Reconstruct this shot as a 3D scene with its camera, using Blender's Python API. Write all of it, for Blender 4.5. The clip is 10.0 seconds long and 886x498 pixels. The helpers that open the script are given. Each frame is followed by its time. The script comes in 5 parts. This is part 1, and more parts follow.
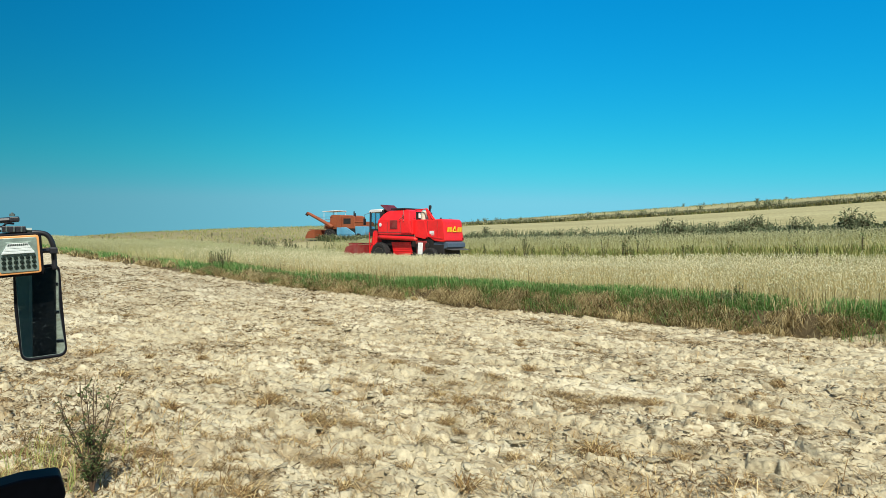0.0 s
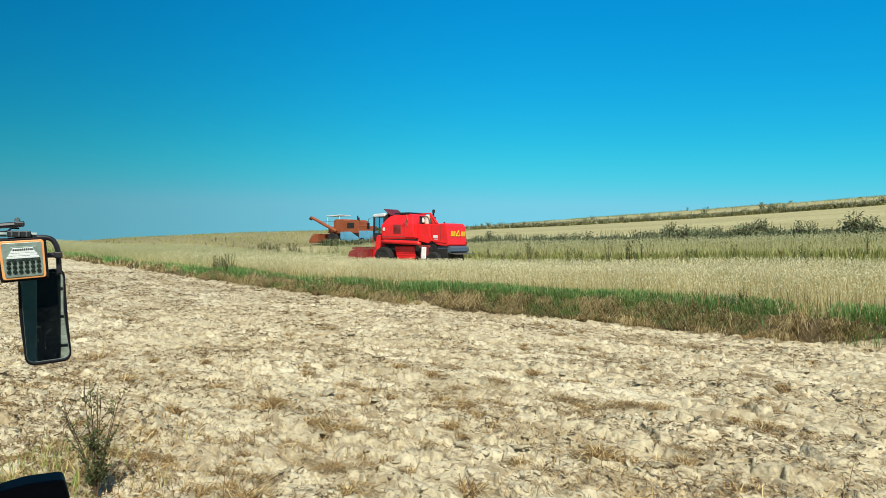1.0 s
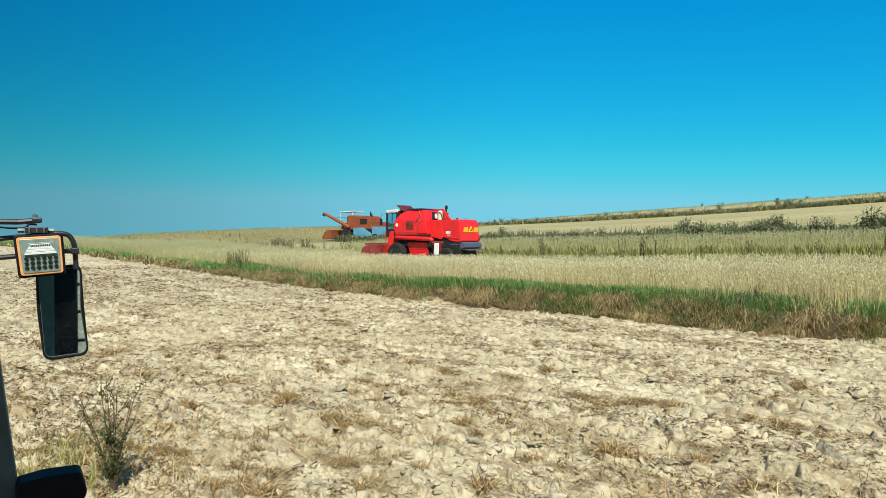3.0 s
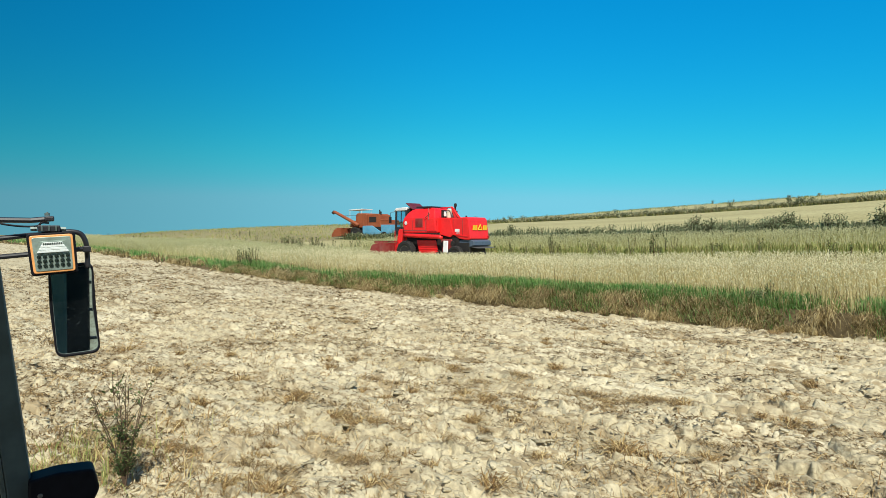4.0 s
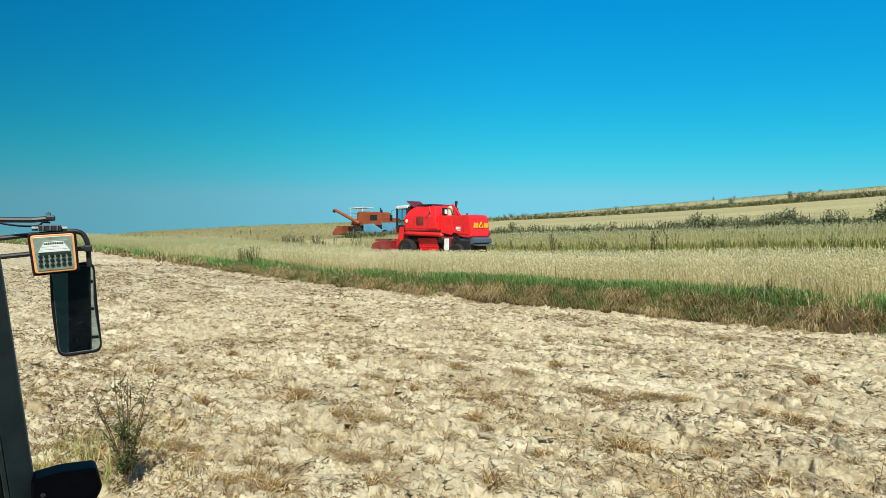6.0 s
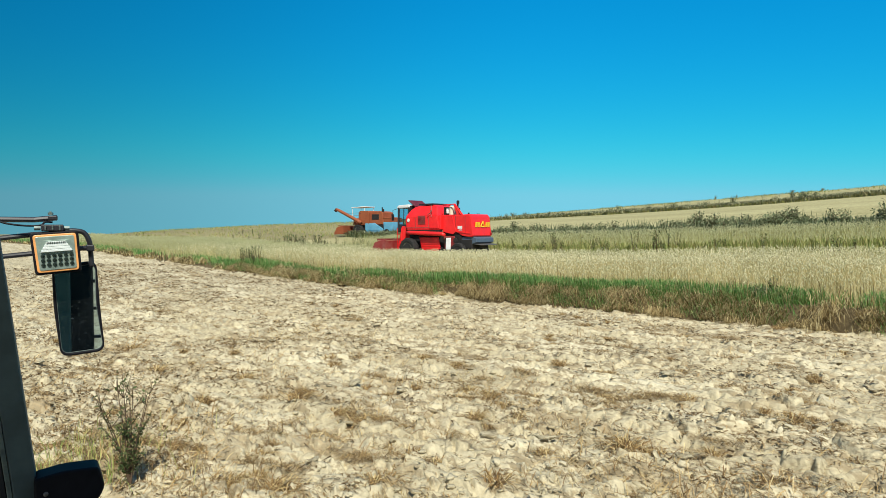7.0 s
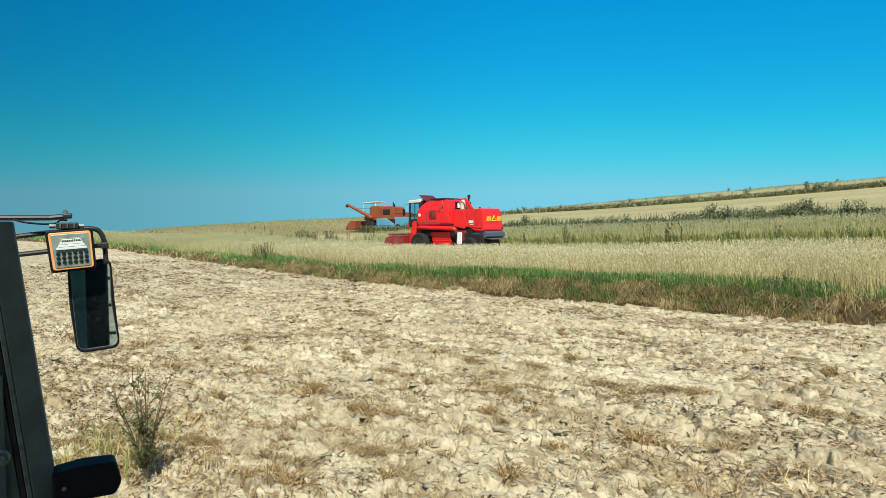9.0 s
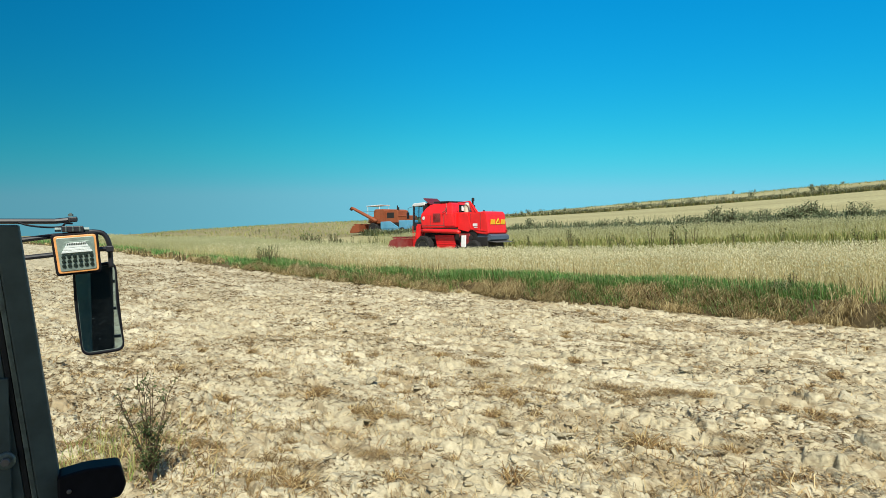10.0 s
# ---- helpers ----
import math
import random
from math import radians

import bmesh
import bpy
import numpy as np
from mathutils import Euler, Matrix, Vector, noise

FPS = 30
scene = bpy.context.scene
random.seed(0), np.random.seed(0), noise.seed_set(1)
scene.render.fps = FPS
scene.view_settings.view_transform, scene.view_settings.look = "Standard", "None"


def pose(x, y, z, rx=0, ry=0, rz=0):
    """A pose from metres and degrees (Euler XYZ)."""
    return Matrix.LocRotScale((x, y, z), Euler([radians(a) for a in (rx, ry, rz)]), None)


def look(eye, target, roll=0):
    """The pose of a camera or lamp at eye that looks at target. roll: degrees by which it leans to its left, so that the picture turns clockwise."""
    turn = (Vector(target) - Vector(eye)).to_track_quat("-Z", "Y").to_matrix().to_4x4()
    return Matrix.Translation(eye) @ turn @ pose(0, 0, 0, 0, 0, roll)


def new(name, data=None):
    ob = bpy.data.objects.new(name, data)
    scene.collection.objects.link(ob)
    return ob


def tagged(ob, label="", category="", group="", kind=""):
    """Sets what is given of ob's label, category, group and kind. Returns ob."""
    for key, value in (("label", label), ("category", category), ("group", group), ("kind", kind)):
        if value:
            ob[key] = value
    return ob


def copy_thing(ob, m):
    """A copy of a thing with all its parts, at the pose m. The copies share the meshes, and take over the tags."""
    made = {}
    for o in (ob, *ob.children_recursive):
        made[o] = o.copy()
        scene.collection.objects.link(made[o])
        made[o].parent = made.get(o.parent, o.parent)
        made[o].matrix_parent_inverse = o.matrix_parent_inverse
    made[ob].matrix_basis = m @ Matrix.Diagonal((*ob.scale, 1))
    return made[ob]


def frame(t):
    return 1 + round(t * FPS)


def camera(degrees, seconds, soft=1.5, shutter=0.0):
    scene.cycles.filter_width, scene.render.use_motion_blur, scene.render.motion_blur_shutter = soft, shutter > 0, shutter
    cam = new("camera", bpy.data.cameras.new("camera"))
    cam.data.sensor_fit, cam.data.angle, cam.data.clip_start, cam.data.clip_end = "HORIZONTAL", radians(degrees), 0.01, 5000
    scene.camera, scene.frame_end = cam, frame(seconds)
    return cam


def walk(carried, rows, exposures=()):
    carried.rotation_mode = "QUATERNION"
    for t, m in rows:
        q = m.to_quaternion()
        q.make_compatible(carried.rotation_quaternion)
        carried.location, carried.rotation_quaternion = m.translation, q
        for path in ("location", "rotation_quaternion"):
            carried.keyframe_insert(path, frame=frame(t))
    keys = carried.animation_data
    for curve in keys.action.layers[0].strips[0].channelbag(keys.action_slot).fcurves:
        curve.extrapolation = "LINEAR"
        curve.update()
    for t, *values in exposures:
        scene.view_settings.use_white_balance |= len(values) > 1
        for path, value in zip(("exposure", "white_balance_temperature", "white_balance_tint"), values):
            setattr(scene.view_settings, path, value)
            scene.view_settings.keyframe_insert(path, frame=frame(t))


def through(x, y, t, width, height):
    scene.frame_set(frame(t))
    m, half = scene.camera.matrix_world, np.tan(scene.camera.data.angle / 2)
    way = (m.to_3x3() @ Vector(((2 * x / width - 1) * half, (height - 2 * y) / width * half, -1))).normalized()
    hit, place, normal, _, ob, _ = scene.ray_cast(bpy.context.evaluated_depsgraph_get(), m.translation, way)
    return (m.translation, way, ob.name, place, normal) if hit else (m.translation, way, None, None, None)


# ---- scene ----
EYE = 2.4   # eye height above the bare soil, in a tractor cab
cam = camera(67.1, 10.0, soft=0.8)
# seconds, yaw to the left, pitch up, roll
TURNS = [
    (0.0, -2.166, -1.077, 0.199), (0.5, -1.981, -0.843, 0.205), (1.0, -1.860, -0.713, 0.145),
    (1.5, -1.711, -0.597, 0.203), (2.0, -1.638, -0.994, 0.357), (3.5, -0.241, -1.115, 0.026),
    (4.0, 0.012, -1.244, 0.075), (4.5, -0.000, -1.150, -0.000), (5.0, 0.123, -1.250, -0.096),
    (5.5, 0.044, -1.387, -0.172), (7.0, 0.246, -1.492, -0.231), (7.5, 0.185, -1.749, -0.209),
    (8.0, 0.271, -1.689, -0.245), (8.5, 1.206, -1.909, -0.578), (9.0, 1.224, -1.946, -0.728),
    (9.5, 1.350, -1.876, -0.743), (10.0, 1.571, -1.680, -0.774),
]
walk(cam, [(t, pose(0, 0, EYE, 90 + p, 0, y) @ pose(0, 0, 0, 0, 0, r)) for t, y, p, r in TURNS])

# ---- sky and sun ----
SUN_EL, SUN_AZ = 50.0, 172.0        # degrees up, degrees clockwise from straight ahead
world = bpy.data.worlds.new("sky")
scene.world = world
world.use_nodes = True
wn, wl = world.node_tree.nodes, world.node_tree.links
sky = wn.new("ShaderNodeTexSky")
sky.sky_type, sky.sun_disc = "NISHITA", False
sky.sun_elevation, sky.sun_rotation = radians(SUN_EL), radians(SUN_AZ)
sky.air_density, sky.dust_density, sky.ozone_density = 1.0, 0.0, 2.0
# deep clear summer blue: each channel of the sky raised to its own power, levelled off by the haze at the horizon
sep, comb = wn.new("ShaderNodeSeparateColor"), wn.new("ShaderNodeCombineColor")
wl.new(sky.outputs[0], sep.inputs[0])
for i, (power, gain, most, ease) in enumerate(((3.0, 0.45, 0.38, 0.15), (0.8, 0.73, 0.75, 0.15), (0.6, 0.97, 0.72, 0.2))):
    unit, rise, level, back = [wn.new("ShaderNodeMath") for _ in range(4)]
    unit.operation, rise.operation, level.operation, back.operation = "MULTIPLY", "POWER", "SMOOTH_MIN", "MULTIPLY"
    unit.inputs[1].default_value, rise.inputs[1].default_value, back.inputs[1].default_value = 0.1, power, 10 * gain
    level.inputs[1].default_value, level.inputs[2].default_value = most, ease
    wl.new(sep.outputs[i], unit.inputs[0]), wl.new(unit.outputs[0], rise.inputs[0]), wl.new(rise.outputs[0], level.inputs[0])
    wl.new(level.outputs[0], back.inputs[0]), wl.new(back.outputs[0], comb.inputs[i])
# towards the sun the sky pales to its plain daylight colour
a, e = radians(SUN_AZ), radians(SUN_EL)
sun_way = Vector((math.sin(a) * math.cos(e), math.cos(a) * math.cos(e), math.sin(e)))
place, dot, fade, blend = wn.new("ShaderNodeTexCoord"), wn.new("ShaderNodeVectorMath"), wn.new("ShaderNodeMapRange"), wn.new("ShaderNodeMix")
dot.operation, fade.interpolation_type, blend.data_type = "DOT_PRODUCT", "SMOOTHSTEP", "RGBA"
dot.inputs[1].default_value = sun_way
fade.inputs["From Min"].default_value, fade.inputs["From Max"].default_value = 0.05, 0.75
wl.new(place.outputs["Generated"], dot.inputs[0]), wl.new(dot.outputs["Value"], fade.inputs["Value"])
# sky colour darkened towards the left, standing in for lens and glass darkening
left_right, side_dim, dimmed_sky = wn.new("ShaderNodeSeparateXYZ"), wn.new("ShaderNodeMapRange"), wn.new("ShaderNodeVectorMath")
side_dim.interpolation_type, dimmed_sky.operation = "SMOOTHSTEP", "SCALE"
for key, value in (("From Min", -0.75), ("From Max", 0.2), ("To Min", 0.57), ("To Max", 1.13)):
    side_dim.inputs[key].default_value = value
wl.new(place.outputs["Generated"], left_right.inputs[0]), wl.new(left_right.outputs[0], side_dim.inputs["Value"])
wl.new(comb.outputs[0], dimmed_sky.inputs[0]), wl.new(side_dim.outputs[0], dimmed_sky.inputs["Scale"])
wl.new(fade.outputs[0], blend.inputs[0]), wl.new(dimmed_sky.outputs[0], blend.inputs[6]), wl.new(sky.outputs[0], blend.inputs[7])
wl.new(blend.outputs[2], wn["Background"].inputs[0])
wn["Background"].inputs[1].default_value = 0.087
sun = new("sun", bpy.data.lights.new("sun", "SUN"))
sun.data.energy, sun.data.angle, sun.data.color = 5.0, radians(0.53), (0.98, 0.96, 0.85)
sun.matrix_world = look(sun_way * 60, (0, 0, 0))
scene.view_settings.exposure = 0.2

# ---- materials ----
def material(name, rough=0.8, metal=0.0):
    m = bpy.data.materials.new(name)
    m.use_nodes = True
    b = m.node_tree.nodes["Principled BSDF"]
    b.inputs["Roughness"].default_value, b.inputs["Metallic"].default_value = rough, metal
    return m, m.node_tree.nodes, m.node_tree.links, b


def ramp(nodes, links, fac, stops):
    r = nodes.new("ShaderNodeValToRGB")
    while len(r.color_ramp.elements) < len(stops):
        r.color_ramp.elements.new(0.5)
    for el, (p, c) in zip(r.color_ramp.elements, stops):
        el.position, el.color = p, (*c, 1)
    links.new(fac, r.inputs[0])
    return r.outputs[0]


def noise_node(nodes, links, scale, detail=4, rough=0.6, stretch=(1, 1, 1), turn=0):
    tc, mp, nz = nodes.new("ShaderNodeTexCoord"), nodes.new("ShaderNodeMapping"), nodes.new("ShaderNodeTexNoise")
    mp.vector_type = "TEXTURE"
    mp.inputs["Scale"].default_value = [1 / s for s in stretch]
    mp.inputs["Rotation"].default_value[2] = radians(turn)
    nz.inputs["Scale"].default_value, nz.inputs["Detail"].default_value, nz.inputs["Roughness"].default_value = scale, detail, rough
    links.new(tc.outputs["Object"], mp.inputs[0])
    links.new(mp.outputs[0], nz.inputs["Vector"])
    return nz.outputs["Fac"]


def mix(nodes, links, fac, a, b, kind="MIX"):
    m = nodes.new("ShaderNodeMix")
    m.data_type, m.blend_type = "RGBA", kind
    for sock, v in ((m.inputs[0], fac), (m.inputs[6], a), (m.inputs[7], b)):
        if isinstance(v, (int, float)):
            sock.default_value = v
        elif isinstance(v, tuple):
            sock.default_value = (*v, 1)
        else:
            links.new(v, sock)
    return m.outputs[2]


def bump(nodes, links, b, fac, strength, distance):
    n = nodes.new("ShaderNodeBump")
    n.inputs["Strength"].default_value, n.inputs["Distance"].default_value = strength, distance
    links.new(fac, n.inputs["Height"])
    links.new(n.outputs[0], b.inputs["Normal"])


def earth(name, stops, big, small, stretch=(1, 1, 1), turn=0, blots=None, relief=0.02):
    """Soil or a far field: a coarse and a fine noise, with blots of another colour."""
    m, n, l, b = material(name, 0.95)
    coarse = ramp(n, l, noise_node(n, l, big, 5, 0.6, stretch, turn), stops)
    f = noise_node(n, l, small, 6, 0.7)
    col = mix(n, l, 0.8, coarse, ramp(n, l, f, [(0.3, (0.62, 0.6, 0.58)), (0.7, (1.15, 1.13, 1.1))]), "MULTIPLY")
    for blot in blots or ():
        k = ramp(n, l, noise_node(n, l, blot[0], 5, 0.7, stretch, turn), [(blot[1], (0, 0, 0)), (blot[1] + blot[3], (1, 1, 1))])
        col = mix(n, l, k, col, blot[2])
    l.new(col, b.inputs["Base Color"])
    vo = n.new("ShaderNodeTexVoronoi")
    vo.feature = "DISTANCE_TO_EDGE"
    vo.inputs["Scale"].default_value = small * 0.6
    l.new(n["Texture Coordinate"].outputs["Object"], vo.inputs["Vector"])
    crack = n.new("ShaderNodeMath")
    crack.operation = "MINIMUM"
    crack.inputs[1].default_value = 0.18
    l.new(vo.outputs["Distance"], crack.inputs[0])
    add = n.new("ShaderNodeMath")
    add.operation = "MULTIPLY_ADD"
    add.inputs[1].default_value = 1.2
    l.new(crack.outputs[0], add.inputs[0]), l.new(f, add.inputs[2])
    bump(n, l, b, add.outputs[0], 0.8, relief)
    b.inputs["Specular IOR Level"].default_value = 0.15
    return m


def leafy(name, stops, rough=0.7, through=0.25):
    """Blades, stalks and leaves: each loose piece takes its own shade; some light passes through."""
    m, n, l, b = material(name, rough)
    g = n.new("ShaderNodeNewGeometry")
    c1 = ramp(n, l, g.outputs["Random Per Island"], stops)
    patch = ramp(n, l, noise_node(n, l, 0.5, 3), [(0.3, (0.72, 0.74, 0.7)), (0.7, (1.15, 1.12, 1.1))])
    col = mix(n, l, 0.8, c1, patch, "MULTIPLY")
    l.new(col, b.inputs["Base Color"])
    b.inputs["Specular IOR Level"].default_value = 0.2
    if through:
        t, mx = n.new("ShaderNodeBsdfTranslucent"), n.new("ShaderNodeMixShader")
        l.new(col, t.inputs[0])
        mx.inputs[0].default_value = through
        l.new(b.outputs[0], mx.inputs[1]), l.new(t.outputs[0], mx.inputs[2])
        l.new(mx.outputs[0], n["Material Output"].inputs[0])
    return m


def paint(name, color, rough=0.45, wear=(0.2, 0.13, 0.08), amount=0.6, dust=(0.45, 0.38, 0.28), scale=1.6, coat=0.0):
    """Sheet metal paint with faded patches, worn spots and dust."""
    m, n, l, b = material(name, rough)
    c = mix(n, l, 0.9, color, ramp(n, l, noise_node(n, l, scale, 5, 0.6), [(0.3, (0.78, 0.76, 0.76)), (0.7, (1.12, 1.12, 1.12))]), "MULTIPLY")
    k = ramp(n, l, noise_node(n, l, scale * 5, 6, 0.75), [(amount, (0, 0, 0)), (amount + 0.12, (1, 1, 1))])
    c = mix(n, l, k, c, wear)
    d = ramp(n, l, noise_node(n, l, scale * 0.8, 4, 0.7), [(0.4, (0, 0, 0)), (0.9, (0.4, 0.4, 0.4))])
    c = mix(n, l, d, c, dust)
    l.new(c, b.inputs["Base Color"])
    r = ramp(n, l, noise_node(n, l, scale * 3, 4), [(0.3, (rough - 0.1,) * 3), (0.7, (rough + 0.15,) * 3)])
    l.new(r, b.inputs["Roughness"])
    b.inputs["Coat Weight"].default_value = coat
    return m


def plain(name, color, rough=0.6, metal=0.0, vary=0.25, scale=8.0, relief=0.0):
    m, n, l, b = material(name, rough, metal)
    f = noise_node(n, l, scale, 5, 0.65)
    c = mix(n, l, 1.0, color, ramp(n, l, f, [(0.25, (1 - vary,) * 3), (0.75, (1 + vary,) * 3)]), "MULTIPLY")
    l.new(c, b.inputs["Base Color"])
    if relief:
        bump(n, l, b, f, 0.5, relief)
    return m


SOIL = earth("dry_soil", [(0.3, (0.45, 0.39, 0.25)), (0.5, (0.55, 0.485, 0.325)), (0.72, (0.68, 0.615, 0.435))], 0.9, 14.0, (0.35, 1, 1), 135,
             ((1.5, 0.53, (0.36, 0.28, 0.16), 0.12), (6.0, 0.51, (0.31, 0.25, 0.15), 0.07)), 0.02)
# bank soil, its colour darkened for the shade under the hanging grass
SHADED_BANK_SOIL = earth("shaded_bank_soil", [(0.3, (0.075, 0.055, 0.028)), (0.7, (0.15, 0.115, 0.06))], 1.5, 12.0)
STUBBLE = earth("stubble", [(0.3, (0.33, 0.30, 0.145)), (0.7, (0.45, 0.41, 0.215))], 0.25, 3.0, (0.15, 1, 1), 135)
GRASSLAND = earth("rough_grassland", [(0.3, (0.10, 0.11, 0.035)), (0.7, (0.24, 0.21, 0.085))], 0.3, 4.0, (0.3, 1, 1), 135)
FALLOW = earth("fallow_brown", [(0.3, (0.22, 0.19, 0.095)), (0.7, (0.33, 0.29, 0.15))], 0.1, 2.0, (0.3, 1, 1), 135)
RED = paint("red_paint", (0.84, 0.014, 0.016), 0.42, (0.40, 0.03, 0.02), 0.70, (0.62, 0.05, 0.03), 1.2, 0.15)
RED_DARK = paint("dark_red_paint", (0.26, 0.012, 0.015), 0.5, (0.12, 0.05, 0.04), 0.62)
MAROON = paint("maroon_lid_paint", (0.12, 0.012, 0.015), 0.5, (0.08, 0.03, 0.025), 0.62, (0.2, 0.1, 0.08))
ORANGE = paint("faded_orange_paint", (0.28, 0.066, 0.02), 0.7, (0.13, 0.05, 0.022), 0.55, (0.32, 0.13, 0.055), 1.0)
BLUE = paint("sky_blue_paint", (0.10, 0.34, 0.50), 0.55, (0.2, 0.2, 0.2), 0.66, (0.32, 0.42, 0.46))
WHITE = paint("white_paint", (0.75, 0.75, 0.73), 0.5, (0.5, 0.46, 0.4), 0.66, (0.6, 0.56, 0.5))
CREAM = plain("cream_wheel_paint", (0.62, 0.56, 0.42), 0.6)
YELLOW = plain("yellow_reflective_paint", (0.85, 0.55, 0.03), 0.5, vary=0.1)
RUBBER = plain("tyre_rubber", (0.018, 0.017, 0.016), 0.85, vary=0.4, scale=4, relief=0.01)
STEEL = plain("worn_steel", (0.20, 0.19, 0.18), 0.5, 0.7)
BLACK = plain("black_steel", (0.018, 0.018, 0.022), 0.45, vary=0.4)
SOOT = plain("dark_machinery", (0.014, 0.012, 0.011), 0.85, vary=0.5, scale=3)
NAVY = plain("blue_grey_sheet", (0.07, 0.10, 0.14), 0.5)
CLOTH = plain("white_sackcloth", (0.88, 0.87, 0.85), 0.9, vary=0.1)
CHAFF = plain("bleached_straw", (0.78, 0.72, 0.52), 0.8, vary=0.15)
STRAWY = plain("straw_dust", (0.5, 0.4, 0.22), 0.9, vary=0.3, scale=6)
FRAME = plain("dusty_grey_green_frame_paint", (0.055, 0.080, 0.076), 0.7, vary=0.35, scale=9, relief=0.0008)
SEAL = plain("rubber_seal", (0.012, 0.012, 0.012), 0.8)
PLASTIC = plain("black_plastic", (0.007, 0.007, 0.010), 0.6, vary=0.4, scale=20, relief=0.0005)
PLASTIC.node_tree.nodes["Principled BSDF"].inputs["Specular IOR Level"].default_value = 0.15
AMBER = plain("amber_ring_plastic", (0.80, 0.36, 0.12), 0.35, vary=0.15, scale=30)
CHROME = plain("satin_reflector", (0.88, 0.93, 0.90), 0.3, 0.3, vary=0.1)
MIRRORED_GREEN = plain("mirrored_green_panel", (0.10, 0.16, 0.13), 0.9, vary=0.3, scale=5)
ZINC = plain("zinc_bolt", (0.13, 0.165, 0.155), 0.45, 0.5, vary=0.5, scale=40)
# dark browns for old straw and for the shadows under clods
STRAW_SHADE = leafy("straw_shade_flakes", [(0.0, (0.075, 0.044, 0.018)), (0.5, (0.20, 0.13, 0.058)), (1.0, (0.42, 0.30, 0.15))], 0.9, 0.0)
LENS = plain("led_lens", (0.02, 0.03, 0.025), 0.12, vary=0.3, scale=60)
LED_PLATE = plain("led_plate", (0.30, 0.38, 0.33), 0.35, 0.4, vary=0.3, scale=40)


def glass(name, tint, rough=0.02, clear=0.8):
    m, n, l, b = material(name, rough)
    b.inputs["Base Color"].default_value = (*tint, 1)
    b.inputs["Transmission Weight"].default_value = clear
    b.inputs["IOR"].default_value = 1.2
    return m


GLASS = glass("door_pane", (0.72, 0.84, 0.87), 0.0, 1.0)
CAB_GLASS = glass("tinted_cab_glass", (0.62, 0.78, 0.84), 0.0, 1.0)


def dusty_mirror():
    """Silvered glass under a film of dust, with specks and dried drops."""
    m, n, l, b = material("dusty_mirror_glass", 0.015, 1.0)
    k = ramp(n, l, noise_node(n, l, 210, 3, 0.7), [(0.60, (0, 0, 0)), (0.68, (0.4, 0.4, 0.4))])
    film = ramp(n, l, noise_node(n, l, 14, 4, 0.6), [(0.35, (0.0, 0.0, 0.0)), (0.8, (0.04, 0.04, 0.04))])
    b.inputs["Base Color"].default_value = (0.42, 0.54, 0.58, 1)
    d = n.new("ShaderNodeBsdfDiffuse")
    d.inputs[0].default_value = (0.16, 0.20, 0.21, 1)
    mx = n.new("ShaderNodeMixShader")
    l.new(mix(n, l, 1.0, k, film, "ADD"), mx.inputs[0])
    l.new(b.outputs[0], mx.inputs[1]), l.new(d.outputs[0], mx.inputs[2])
    l.new(mx.outputs[0], n["Material Output"].inputs[0])
    return m


MIRROR = dusty_mirror()
WHEAT = leafy("ripe_wheat", [(0.0, (0.42, 0.32, 0.135)), (0.35, (0.62, 0.51, 0.25)), (0.7, (0.76, 0.67, 0.38)), (1.0, (0.48, 0.43, 0.21))], 0.7, 0.3)
EARS = leafy("wheat_ears", [(0.0, (0.44, 0.41, 0.21)), (0.4, (0.70, 0.66, 0.41)), (0.8, (0.82, 0.78, 0.53)), (1.0, (0.30, 0.30, 0.15))], 0.7, 0.1)
HILL_WHEAT = leafy("unripe_wheat", [(0.0, (0.36, 0.33, 0.15)), (0.5, (0.50, 0.48, 0.23)), (1.0, (0.40, 0.43, 0.19))], 0.7, 0.2)
HILL_EARS = leafy("unripe_ears", [(0.0, (0.38, 0.38, 0.20)), (0.6, (0.50, 0.50, 0.29)), (1.0, (0.36, 0.38, 0.20))], 0.7, 0.1)
GREEN = leafy("green_grass_blades", [(0.0, (0.07, 0.20, 0.045)), (0.5, (0.19, 0.42, 0.11)), (1.0, (0.44, 0.54, 0.21))], 0.6, 0.35)
DRY = leafy("dry_grass_blades", [(0.0, (0.07, 0.045, 0.02)), (0.3, (0.28, 0.20, 0.085)), (0.7, (0.56, 0.44, 0.21)), (1.0, (0.80, 0.69, 0.40))], 0.8, 0.2)
TALL = leafy("tall_rough_grass", [(0.0, (0.17, 0.25, 0.06)), (0.4, (0.34, 0.37, 0.11)), (0.8, (0.53, 0.49, 0.19)), (1.0, (0.34, 0.24, 0.10))], 0.7, 0.2)
# leaf colours greyed and lightened to paint in the dusty haze
BUSH = leafy("hazed_bush_leaves", [(0.0, (0.10, 0.135, 0.065)), (0.5, (0.18, 0.22, 0.115)), (1.0, (0.33, 0.33, 0.18))], 0.6, 0.15)
# paler still, haze painted into the weeds of the highest margin
HAZED_WEED = leafy("hazed_weeds", [(0.0, (0.19, 0.21, 0.11)), (0.5, (0.30, 0.31, 0.17)), (1.0, (0.46, 0.41, 0.23))], 0.7, 0.15)
WEED = leafy("dock_stalks", [(0.0, (0.08, 0.11, 0.04)), (0.6, (0.14, 0.19, 0.07)), (1.0, (0.22, 0.17, 0.08))], 0.7, 0.1)
STEM = plain("weed_stem", (0.09, 0.055, 0.03), 0.8)
HERB = leafy("herb_leaves", [(0.0, (0.05, 0.08, 0.025)), (0.6, (0.10, 0.15, 0.05)), (1.0, (0.18, 0.15, 0.07))], 0.6, 0.2)
